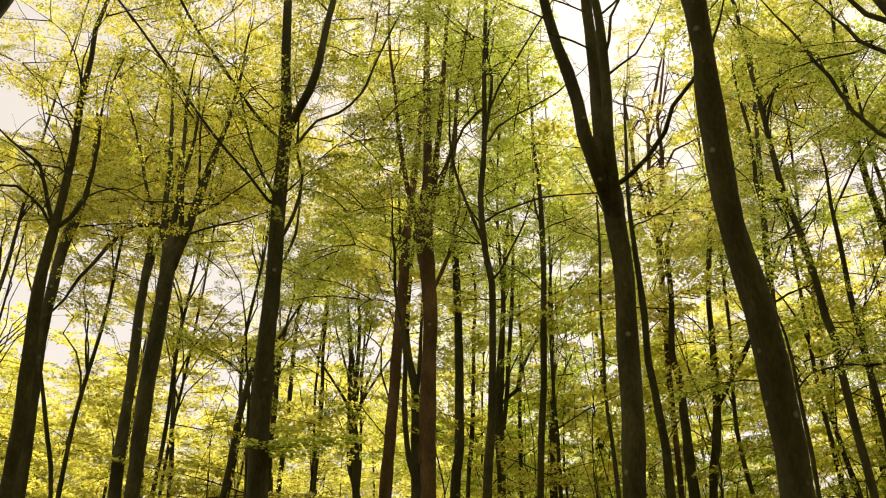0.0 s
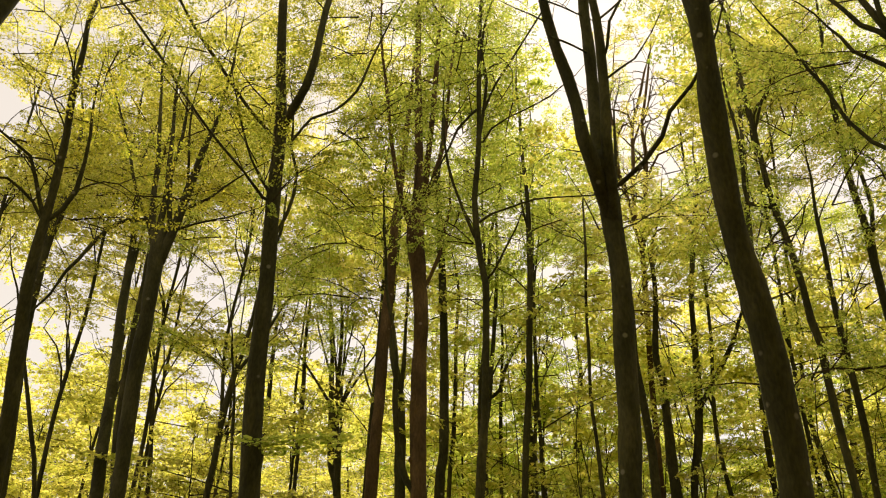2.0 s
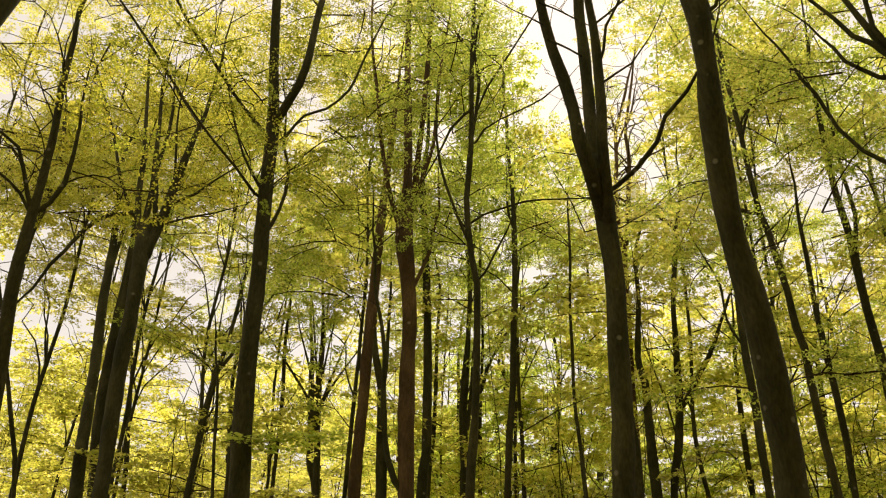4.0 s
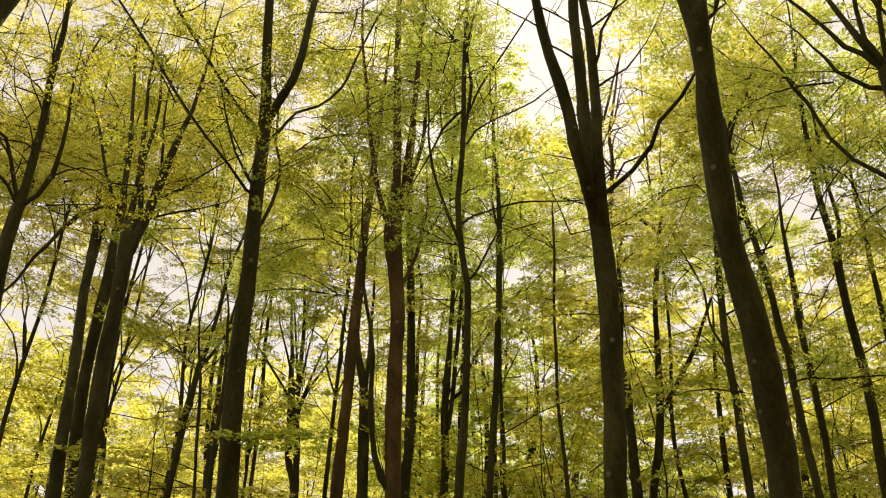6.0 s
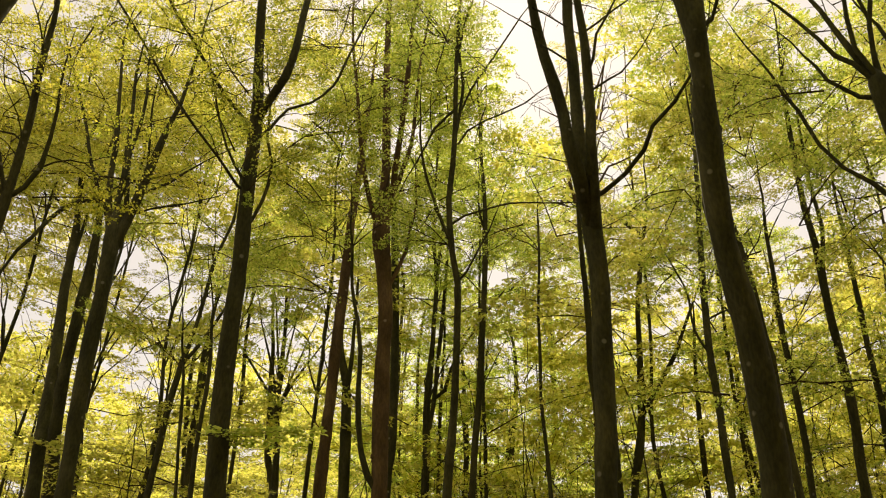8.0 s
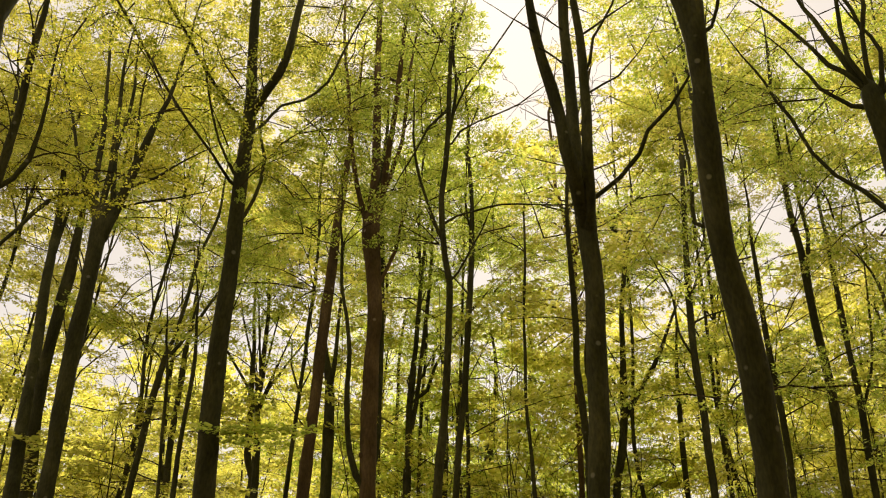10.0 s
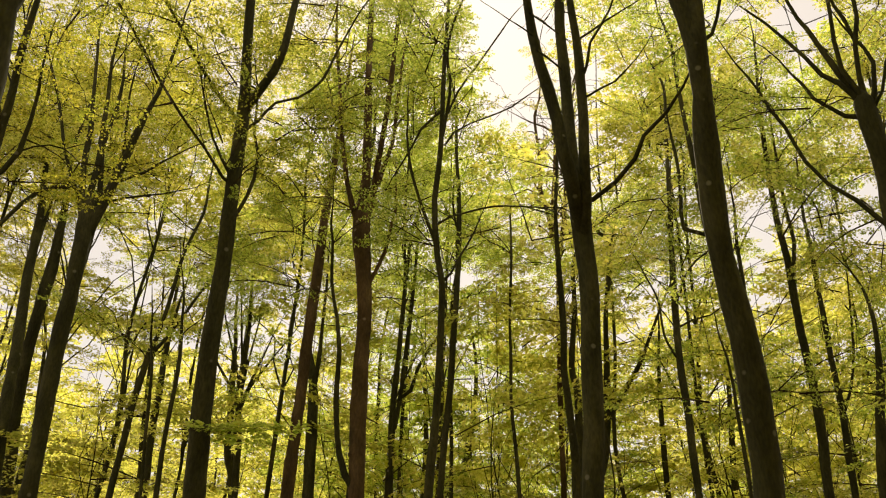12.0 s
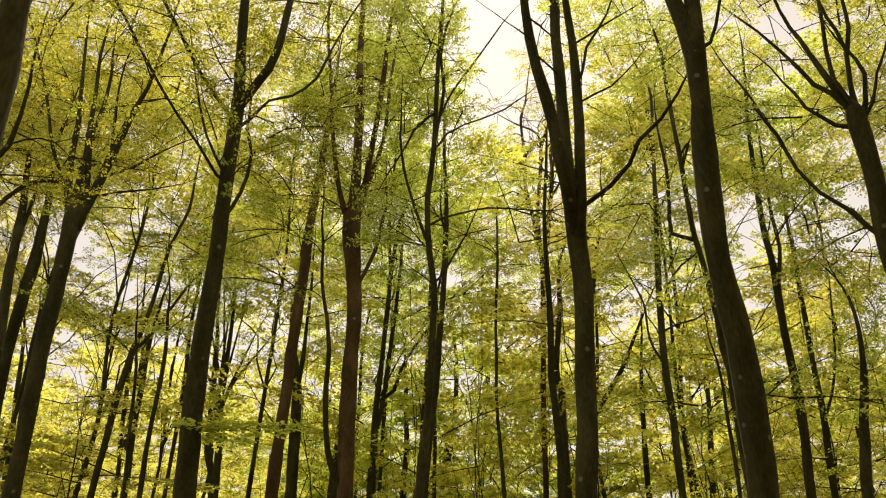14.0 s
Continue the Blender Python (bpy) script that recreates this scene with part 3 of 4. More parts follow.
tree('tall beech with a thick dark grey-brown trunk and fresh green leaves', [(-9.43, 26.06, 0, 0.237), (-9.59, 26.29, 3.87, 0.218), (-9.98, 26.86, 8.6, 0.206), (-10.2, 27.27, 9.95, 0.196), (-10.37, 27.66, 11.2, 0.184), (-10.67, 28.28, 13.24, 0.175), (-11.07, 28.95, 15.49, 0.164), (-11.3, 29.47, 17.16, 0.15), (-11.55, 30.03, 18.96, 0.134), (-11.92, 30.6, 20.9, 0.104), (-12.35, 31.34, 23.38, 0.085)],
     [[(-10.88, 28.58, 14.43, 0.07), (-11.13, 29.06, 16, 0.073), (-11.22, 29.55, 17.44, 0.075), (-11.32, 30.2, 19.32, 0.056)]], low=15.5, leaf='lit_gold')
tree('thin young beech with a dark stem and fresh leaves', [(-6.99, 27.13, 0, 0.114), (-6.95, 27.25, 3.75, 0.105), (-6.85, 27.55, 8.33, 0.099), (-6.78, 27.7, 9.57, 0.102), (-6.74, 27.87, 11.06, 0.106), (-6.62, 28.02, 12.26, 0.108), (-6.56, 28.1, 12.89, 0.101), (-6.41, 28.19, 13.55, 0.074), (-6.22, 28.39, 15.14, 0.067), (-6.05, 28.63, 17.07, 0.06), (-5.64, 28.89, 18.96, 0.052), (-5.63, 29.04, 20.33, 0.043)],
     [[(-6.54, 28.1, 12.79, 0.073), (-6.2, 28.21, 13.38, 0.065), (-5.67, 28.41, 14.57, 0.057), (-5.25, 28.57, 15.57, 0.049), (-4.73, 28.76, 16.63, 0.04)]], boughs=8, low=15.6)
tree('straight beech with a reddish-brown bare trunk', [(-1.93, 26.5, 0, 0.232), (-1.87, 26.56, 3.85, 0.214), (-1.74, 26.7, 8.56, 0.202), (-1.66, 26.79, 10.16, 0.188), (-1.58, 26.87, 11.68, 0.182), (-1.52, 26.95, 13.29, 0.188), (-1.43, 27.04, 15, 0.183), (-1.35, 27.11, 16.36, 0.175), (-1.3, 27.19, 17.79, 0.156), (-1.17, 27.28, 19.55, 0.136), (-1, 27.4, 21.7, 0.116), (-0.87, 27.51, 23.71, 0.092)],
     [], boughs=26, low=13)
tree('beech with a straight pale-streaked trunk splitting into three stems', [(-0.29, 20.47, 0, 0.219), (-0.31, 20.53, 3.15, 0.201), (-0.34, 20.68, 6.99, 0.190), (-0.37, 20.74, 7.95, 0.195), (-0.38, 20.85, 9.42, 0.203), (-0.35, 20.93, 10.68, 0.191), (-0.33, 21, 11.68, 0.186), (-0.4, 21.08, 12.73, 0.200), (-0.48, 21.14, 13.64, 0.244), (-0.53, 21.21, 14.6, 0.249), (-0.5, 21.25, 15.19, 0.161), (-0.45, 21.35, 16.64, 0.125), (-0.49, 21.51, 18.88, 0.120), (-0.53, 21.68, 21.35, 0.104), (-0.52, 21.87, 24.09, 0.085)],
     [[(-0.57, 21.17, 14.39, 0.095), (-0.7, 21.16, 14.66, 0.088), (-0.95, 21.1, 15.48, 0.073), (-1.13, 21.03, 16.42, 0.066), (-1.33, 20.94, 17.79, 0.059), (-1.44, 20.85, 19.01, 0.052), (-1.66, 20.73, 20.73, 0.044), (-1.73, 20.64, 22.08, 0.036)],
      [(-0.53, 21.21, 14.55, 0.104), (-0.43, 21.21, 14.6, 0.104), (-0.3, 20.93, 14.99, 0.103), (-0.22, 20.56, 16.09, 0.088), (-0.1, 20.18, 17.41, 0.081), (0.02, 19.98, 19.14, 0.075), (0.1, 19.8, 20.77, 0.06), (0.23, 19.68, 21.83, 0.052)],
      [(-0.33, 21.04, 12.36, 0.061), (-0.09, 21.08, 12.9, 0.054), (0.17, 21.13, 13.64, 0.055), (0.33, 21.2, 14.6, 0.048)],
      [(-0.48, 21.28, 15.62, 0.074), (-0.18, 21.27, 15.73, 0.074), (0.04, 21.34, 16.59, 0.067), (0.3, 21.41, 17.61, 0.06), (0.42, 21.52, 19.13, 0.053), (0.54, 21.64, 20.87, 0.046), (0.78, 21.78, 22.77, 0.038)]], boughs=62, low=13.5, leaf='shaded_olive', knots=[(-0.55, 20.6, 7.68, 0.06)])
tree('slender beech with a dark trunk and yellow-green spring leaves', [(-0.84, 30.5, 0, 0.237), (-0.87, 30.56, 4.32, 0.218), (-0.92, 30.71, 9.61, 0.206), (-0.95, 30.78, 11.03, 0.211), (-0.97, 30.85, 12.31, 0.188), (-1.03, 30.9, 13.41, 0.161), (-1.26, 30.95, 14.56, 0.134), (-1.39, 31.01, 15.76, 0.106), (-1.38, 31.07, 17, 0.094), (-1.28, 31.16, 18.83, 0.080)],
     [[(-0.98, 30.87, 13.18, 0.094), (-0.89, 30.93, 14.33, 0.085), (-0.85, 31, 15.76, 0.065), (-0.8, 31.08, 17.25, 0.056)]], low=16.9)
tree('thin young beech with a dark stem and fresh leaves', [(0.25, 20.52, 0, 0.091), (0.07, 20.56, 3.07, 0.084), (-0.38, 20.65, 6.82, 0.079), (-0.64, 20.67, 7.21, 0.08), (-0.81, 20.69, 7.75, 0.074), (-0.92, 20.7, 8.58, 0.068), (-0.96, 20.71, 9.45, 0.07), (-0.95, 20.71, 10.35, 0.057), (-1.07, 20.72, 11.29, 0.051), (-1.26, 20.74, 12.27, 0.045), (-1.31, 20.74, 13.47, 0.038)],
     [], boughs=16, low=11.4)
tree('thin young beech with a dark stem and fresh leaves', [(0.68, 18.47, 0, 0.113), (0.75, 18.42, 2.87, 0.104), (0.91, 18.28, 6.37, 0.098), (1, 18.21, 7.3, 0.101), (1.04, 18.17, 7.91, 0.088), (1.09, 18.08, 9.04, 0.082), (1.12, 18, 10.24, 0.077), (1.12, 17.94, 11.07, 0.078), (1, 17.9, 11.8, 0.071), (0.93, 17.85, 12.54, 0.072), (0.9, 17.8, 13.31, 0.066), (0.99, 17.73, 14.26, 0.067), (1.05, 17.64, 15.42, 0.060), (1.06, 17.55, 16.63, 0.061), (1.1, 17.46, 17.91, 0.054), (1.17, 17.35, 19.44, 0.046)],
     [[(1.03, 17.68, 14.96, 0.042), (1.03, 17.71, 14.94, 0.042), (1.16, 17.64, 15.78, 0.043), (1.26, 17.56, 16.83, 0.044), (1.16, 17.5, 17.74, 0.037), (1.27, 17.43, 18.68, 0.038), (1.48, 17.36, 19.45, 0.031)],
      [(1.12, 17.94, 11.07, 0.033), (1.09, 17.94, 11.07, 0.033), (1.32, 17.91, 11.35, 0.026), (1.6, 17.85, 11.92, 0.026), (1.89, 17.79, 12.5, 0.02)],
      [(0.93, 17.85, 12.62, 0.034), (0.96, 17.85, 12.62, 0.034), (1.3, 17.81, 12.87, 0.027), (1.77, 17.77, 13.05, 0.027), (2.39, 17.72, 13.26, 0.027), (3.07, 17.67, 13.31, 0.02), (3.67, 17.63, 13.33, 0.02)],
      [(1.02, 17.68, 14.9, 0.028), (1.14, 17.7, 14.93, 0.028), (1.37, 17.66, 15.34, 0.028), (1.8, 17.61, 15.66, 0.021), (2.24, 17.57, 15.9, 0.022), (2.9, 17.5, 16.3, 0.022)],
      [(1.05, 17.6, 15.9, 0.036), (1.06, 17.58, 15.91, 0.036), (0.87, 17.6, 15.75, 0.036), (0.51, 17.65, 15.29, 0.035), (0.3, 17.7, 14.76, 0.028)],
      [(0.96, 17.88, 12.09, 0.04), (0.73, 17.85, 12.7, 0.04), (0.49, 17.81, 13.4, 0.034), (0.29, 17.77, 14.12, 0.035), (0.16, 17.71, 15.12, 0.028)],
      [(1.05, 17.62, 15.66, 0.029), (1.12, 17.64, 15.69, 0.029), (1.47, 17.55, 16.63, 0.029), (1.86, 17.48, 17.33, 0.03), (2.26, 17.4, 18.05, 0.022), (2.66, 17.33, 18.79, 0.023)]], boughs=42, low=11)
tree('slender beech with a dark trunk and yellow-green spring leaves', [(0.21, 28.71, 0, 0.185), (0.27, 28.71, 4.09, 0.170), (0.4, 28.71, 9.09, 0.161), (0.53, 28.71, 10.39, 0.165), (0.56, 28.71, 12.37, 0.157), (0.56, 28.71, 14.49, 0.149), (0.5, 28.71, 16.76, 0.140), (0.41, 28.71, 19.2, 0.131), (0.31, 28.71, 21.29, 0.105), (0.48, 28.71, 22.94, 0.077)],
     [], low=16.0)
tree('thin young beech with a dark stem and fresh leaves', [(0.71, 36.17, 0, 0.106), (0.8, 36.17, 4.96, 0.098), (1.02, 36.16, 11.03, 0.092), (1.21, 36.15, 13.16, 0.095), (1.33, 36.15, 15.68, 0.086), (1.37, 36.15, 17.83, 0.076), (1.51, 36.14, 20.09, 0.065)],
     [], low=19.7)
tree('slender beech with a dark trunk and yellow-green spring leaves', [(2.17, 33.32, 0, 0.182), (2.18, 33.21, 4.59, 0.167), (2.19, 32.93, 10.19, 0.158), (2.23, 32.8, 11.65, 0.15), (2.2, 32.68, 12.94, 0.12), (2.32, 32.51, 14.74, 0.1), (2.43, 32.29, 17.1, 0.092), (2.56, 32.08, 19.34, 0.082), (2.74, 31.91, 21.16, 0.06)],
     [[(2.21, 32.72, 12.49, 0.097), (2.3, 32.7, 12.5, 0.097), (2.49, 32.57, 13.82, 0.088), (2.6, 32.44, 15.19, 0.09), (2.78, 32.24, 17.32, 0.08), (2.93, 32, 19.83, 0.059), (2.92, 31.84, 21.68, 0.048)],
      [(2.24, 32.63, 13.48, 0.066), (2.39, 32.61, 13.6, 0.066), (2.89, 32.54, 14.04, 0.077), (3.14, 32.44, 14.95, 0.067), (3.63, 32.32, 15.86, 0.056), (4.23, 32.2, 16.8, 0.046)]], low=18.3)
tree('thin young beech with a dark stem and fresh leaves', [(2.73, 27.65, 0, 0.125), (2.81, 27.53, 3.91, 0.115), (3.01, 27.24, 8.7, 0.109), (3.1, 27.07, 10.26, 0.111), (3.26, 26.87, 12.07, 0.103), (3.34, 26.67, 13.98, 0.106), (3.44, 26.45, 16, 0.096), (3.46, 26.32, 17.27, 0.099), (3.44, 26.15, 19.04, 0.075), (3.32, 25.97, 20.91, 0.065), (3.29, 25.81, 22.61, 0.053)],
     [[(3.44, 26.28, 17.71, 0.04), (3.27, 26.23, 18.38, 0.04), (3.23, 26.15, 19.29, 0.03)]], low=15.5)
tree('thin young beech with a dark stem and fresh leaves', [(3.24, 38.09, 0, 0.098), (3.28, 38.09, 5.19, 0.09), (3.38, 38.08, 11.53, 0.085), (3.43, 38.08, 13.77, 0.088), (3.5, 38.07, 15.88, 0.077), (3.65, 38.06, 18.11, 0.066), (3.67, 38.06, 19.86, 0.054)],
     [], low=20.7)
tree('thin young beech with a dark stem and fresh leaves', [(4.07, 30.43, 0, 0.078), (4.07, 30.43, 4.29, 0.072), (4.05, 30.43, 9.53, 0.068), (4.07, 30.43, 11.33, 0.07), (4.03, 30.43, 13.02, 0.062), (4.07, 30.43, 15.26, 0.064), (4.12, 30.42, 17.17, 0.055)],
     [], low=17.0)
tree('thin young beech with a dark stem and fresh leaves', [(5.04, 24.86, 0, 0.075), (5.04, 25.02, 3.78, 0.069), (5.04, 25.43, 8.39, 0.065), (5.05, 25.65, 9.8, 0.059), (5.04, 25.9, 11.32, 0.053), (5.16, 26.14, 12.94, 0.054), (5.26, 26.41, 14.69, 0.047), (5.48, 26.71, 16.82, 0.049), (5.6, 26.98, 18.62, 0.041)],
     [], low=14.3)
tree('slender beech with a dark trunk and yellow-green spring leaves', [(6.06, 23.31, 0, 0.143), (6.01, 23.18, 3.4, 0.131), (5.89, 22.86, 7.56, 0.124), (5.88, 22.71, 8.56, 0.119), (5.79, 22.6, 9.44, 0.113), (5.71, 22.5, 10.2, 0.107), (5.62, 22.4, 10.98, 0.1), (5.61, 22.2, 12.26, 0.095), (5.57, 22.06, 13.25, 0.088), (5.5, 21.89, 14.45, 0.073), (5.46, 21.77, 15.33, 0.066), (5.45, 21.63, 16.23, 0.058), (5.51, 21.42, 17.52, 0.051)],
     [], low=13.6)
tree('slender beech with a dark trunk and yellow-green spring leaves', [(7.62, 26.99, 0, 0.198), (7.63, 26.99, 3.88, 0.182), (7.66, 26.98, 8.63, 0.172), (7.66, 26.98, 9.87, 0.159), (7.69, 26.97, 11.15, 0.135), (7.72, 26.97, 12.3, 0.12), (7.6, 27, 12.91, 0.112), (7.63, 26.99, 13.72, 0.104), (7.83, 26.93, 15.38, 0.087), (7.9, 26.91, 17.16, 0.06)],
     [], boughs=26, low=14.5, scale=0.8, leaf='bronze')
tree('slender beech with a dark trunk and yellow-green spring leaves', [(7.89, 28.24, 0, 0.144), (8.09, 28.17, 4.01, 0.132), (8.56, 28.02, 8.91, 0.125), (8.87, 27.92, 10.34, 0.137), (9.11, 27.84, 12.05, 0.132), (9.19, 27.81, 13.25, 0.125), (9.28, 27.79, 14.5, 0.098), (9.37, 27.76, 15.8, 0.09), (9.62, 27.67, 17.36, 0.092), (9.91, 27.58, 18.99, 0.084), (10.19, 27.49, 20.45, 0.053)],
     [[(9.08, 27.84, 11.65, 0.084), (9.31, 27.76, 12.02, 0.084), (9.53, 27.69, 12.39, 0.085), (9.99, 27.54, 13.13, 0.085), (10.43, 27.4, 13.9, 0.077), (10.76, 27.28, 14.69, 0.058), (11.11, 27.17, 15.5, 0.049)],
      [(9.85, 27.6, 18.66, 0.073), (9.83, 27.58, 18.63, 0.073), (9.66, 27.64, 19.03, 0.084), (9.4, 27.72, 19.28, 0.084), (9.1, 27.82, 19.7, 0.074), (8.79, 27.92, 19.92, 0.064), (8.35, 28.07, 20.04, 0.054)]], boughs=26, low=14.5, scale=0.8, leaf='bronze')
tree('thin young beech with a dark stem and fresh leaves', [(8.59, 21.23, 0, 0.114), (8.69, 21.39, 3.47, 0.105), (8.93, 21.79, 7.7, 0.099), (9.04, 21.99, 8.86, 0.103), (9.18, 22.2, 10.1, 0.106), (9.26, 22.41, 11.23, 0.109), (9.42, 22.65, 12.63, 0.104), (9.67, 22.9, 14.35, 0.109), (9.92, 23.13, 15.97, 0.094), (10.34, 23.48, 18.51, 0.079), (10.79, 23.88, 21.35, 0.063), (11.2, 24.23, 23.88, 0.055)],
     [[(9.32, 22.51, 11.79, 0.043), (9.25, 22.51, 11.81, 0.043), (9.08, 22.8, 12.66, 0.035), (9.16, 23.05, 13.96, 0.036), (9.02, 23.35, 14.91, 0.028)],
      [(9.61, 22.84, 13.92, 0.045), (9.67, 22.81, 13.9, 0.045), (10.04, 22.81, 14.76, 0.036), (10.48, 22.71, 15.39, 0.037), (10.85, 22.57, 15.68, 0.028)],
      [(9.46, 22.69, 12.89, 0.036), (9.9, 22.46, 13.1, 0.03), (10.4, 22.18, 13.2, 0.024), (10.82, 21.96, 13.5, 0.018)]], low=13.1)
tree('thin young beech with a dark stem and fresh leaves', [(9.49, 19.34, 0, 0.106), (9.45, 19.3, 2.97, 0.098), (9.34, 19.19, 6.6, 0.092), (9.27, 19.14, 7.72, 0.094), (9.24, 19.09, 8.49, 0.096), (9.21, 19.04, 9.3, 0.091), (9.21, 18.98, 10.12, 0.086), (9.11, 18.98, 10.71, 0.088), (9.07, 18.93, 11.6, 0.082), (8.99, 18.91, 12.37, 0.084), (8.9, 18.89, 13.18, 0.078), (8.77, 18.89, 14.03, 0.072), (8.71, 18.85, 14.88, 0.074), (8.66, 18.8, 15.76, 0.067), (8.63, 18.75, 16.67, 0.069), (8.56, 18.71, 17.62, 0.062), (8.51, 18.66, 18.6, 0.063), (8.47, 18.6, 19.61, 0.056), (8.44, 18.55, 20.45, 0.049)],
     [[(8.62, 18.78, 16.12, 0.038), (8.8, 18.64, 16.78, 0.038), (8.97, 18.52, 17.26, 0.031), (9.21, 18.39, 17.54, 0.023)],
      [(8.79, 18.89, 13.9, 0.059), (8.23, 19.14, 14.19, 0.059), (8.24, 19.06, 15.21, 0.052), (8.25, 18.97, 16.27, 0.046), (8.17, 18.93, 17.21, 0.039)]], boughs=24, low=10)
tree('thin young beech with a dark stem and fresh leaves', [(11.2, 22.11, 0, 0.099), (11.2, 22.02, 3.33, 0.091), (11.2, 21.81, 7.39, 0.086), (11.22, 21.69, 8.53, 0.088), (11.2, 21.59, 9.73, 0.09), (11.15, 21.53, 10.67, 0.092), (11.11, 21.45, 11.81, 0.086), (11.09, 21.37, 12.82, 0.072), (11.1, 21.25, 14.03, 0.065), (11.08, 21.15, 15.3, 0.05), (11.14, 21.02, 16.42, 0.034)],
     [], low=14.0, leaf='lit_gold')
tree('slender beech with a dark trunk and yellow-green spring leaves', [(11.13, 19.74, 0, 0.138), (11.13, 19.63, 3.25, 0.127), (11.14, 19.37, 7.23, 0.12), (11.16, 19.21, 8.48, 0.115), (11.15, 19.08, 9.66, 0.111), (11.07, 19, 10.89, 0.106), (11.03, 18.9, 12.18, 0.1), (11, 18.79, 13.35, 0.094), (10.89, 18.72, 14.59, 0.08), (10.87, 18.62, 15.68, 0.074), (10.86, 18.48, 16.99, 0.067), (10.87, 18.32, 18.35, 0.051), (10.92, 18.15, 19.55, 0.043)],
     [[(11.06, 18.92, 11.85, 0.069), (11.07, 18.8, 12.83, 0.062), (11.19, 18.6, 13.81, 0.055), (11.11, 18.54, 14.89, 0.048), (11.08, 18.39, 16.35, 0.041)]], boughs=20, low=11, leaf='lit_gold')
tree('thin young beech with a dark stem and fresh leaves', [(13.31, 21.69, 0, 0.11), (13.38, 21.67, 3.65, 0.102), (13.56, 21.62, 8.11, 0.096), (13.64, 21.6, 9.25, 0.098), (13.73, 21.57, 10.45, 0.092), (13.76, 21.6, 11.71, 0.085), (13.82, 21.59, 12.84, 0.079), (13.89, 21.6, 14.42, 0.072), (13.96, 21.59, 15.67, 0.064), (14, 21.61, 16.99, 0.047), (14.15, 21.56, 18.57, 0.039)],
     [[(13.74, 21.57, 10.1, 0.05), (14, 21.39, 10.76, 0.042), (14.26, 21.23, 11.79, 0.042), (14.42, 21.15, 12.89, 0.035), (14.56, 21.08, 14.04, 0.026)]], low=14.3, leaf='bronze')
tree('big spreading beech with many thick crooked limbs', [(8.38, 11.98, 0, 0.246), (8.4, 11.96, 3.93, 0.227), (8.45, 11.91, 8.73, 0.214), (8.45, 11.91, 10.04, 0.202), (8.49, 11.87, 10.92, 0.185), (8.51, 11.85, 11.57, 0.183), (8.5, 11.86, 12.27, 0.193), (8.49, 11.87, 12.85, 0.196)],
     [[(8.46, 11.89, 12.79, 0.090), (8.38, 11.97, 13.28, 0.082), (8.27, 12.08, 13.88, 0.069), (8.15, 12.19, 14.5, 0.057), (8.04, 12.3, 15.15, 0.053), (7.94, 12.39, 15.55, 0.044), (7.86, 12.47, 16.13, 0.035)],
      [(8.49, 11.87, 12.76, 0.063), (8.36, 11.87, 12.97, 0.063), (8.2, 12.03, 13.44, 0.055), (8.01, 12.22, 13.79, 0.047), (7.85, 12.38, 14.4, 0.043), (7.64, 12.59, 15.07, 0.039), (7.41, 12.81, 15.73, 0.030)],
      [(8.5, 11.86, 12.47, 0.058), (8.42, 11.96, 12.54, 0.058), (8.22, 12.15, 12.69, 0.045), (8.04, 12.33, 13.05, 0.041), (7.88, 12.48, 13.36, 0.037), (7.78, 12.58, 13.81, 0.033), (7.66, 12.7, 14.19, 0.024)],
      [(8.52, 11.85, 12.84, 0.081), (8.55, 11.82, 13.57, 0.055), (8.61, 11.76, 14.3, 0.051), (8.75, 11.63, 15.01, 0.048), (8.78, 11.6, 15.83, 0.038)],
      [(8.49, 11.87, 12.73, 0.054), (8.38, 11.78, 13.05, 0.054), (8.25, 11.91, 13.73, 0.051), (8.26, 11.9, 14.51, 0.047), (8.32, 11.85, 15.29, 0.043), (8.36, 11.82, 15.95, 0.039)],
      [(8.63, 11.75, 14.38, 0.042), (8.58, 11.8, 15.06, 0.043), (8.5, 11.88, 15.53, 0.039), (8.46, 11.91, 15.98, 0.034)],
      [(8.55, 11.83, 12.54, 0.071), (8.68, 11.7, 13.05, 0.054), (8.78, 11.61, 13.74, 0.046), (8.72, 11.66, 14.16, 0.037), (8.65, 11.73, 14.44, 0.028)],
      [(8.5, 11.86, 12.53, 0.044), (8.56, 11.78, 12.58, 0.044), (8.76, 11.59, 12.98, 0.036), (8.91, 11.44, 13.62, 0.032), (9.1, 11.26, 14.12, 0.027)],
      [(8.45, 11.91, 9.19, 0.065), (8.53, 11.8, 9.26, 0.065), (8.41, 11.92, 9.86, 0.054), (8.26, 12.06, 10.17, 0.050), (8.06, 12.27, 10.71, 0.047), (7.76, 12.56, 11.24, 0.040), (7.54, 12.77, 11.9, 0.041), (7.38, 12.92, 12.86, 0.037), (7.24, 13.06, 13.39, 0.034), (7.14, 13.16, 13.99, 0.029), (7.02, 13.27, 14.47, 0.025)]], boughs=40, low=9, stop=True)
tree('stout near beech with a dark trunk leaning inward', [(-5.63, 7.98, 0, 0.241), (-5.67, 7.96, 3.07, 0.223), (-5.77, 7.93, 6.82, 0.21), (-5.8, 7.92, 7.61, 0.181), (-5.83, 7.91, 8.07, 0.161), (-5.86, 7.9, 8.55, 0.147)],
     [], boughs=3, low=14)
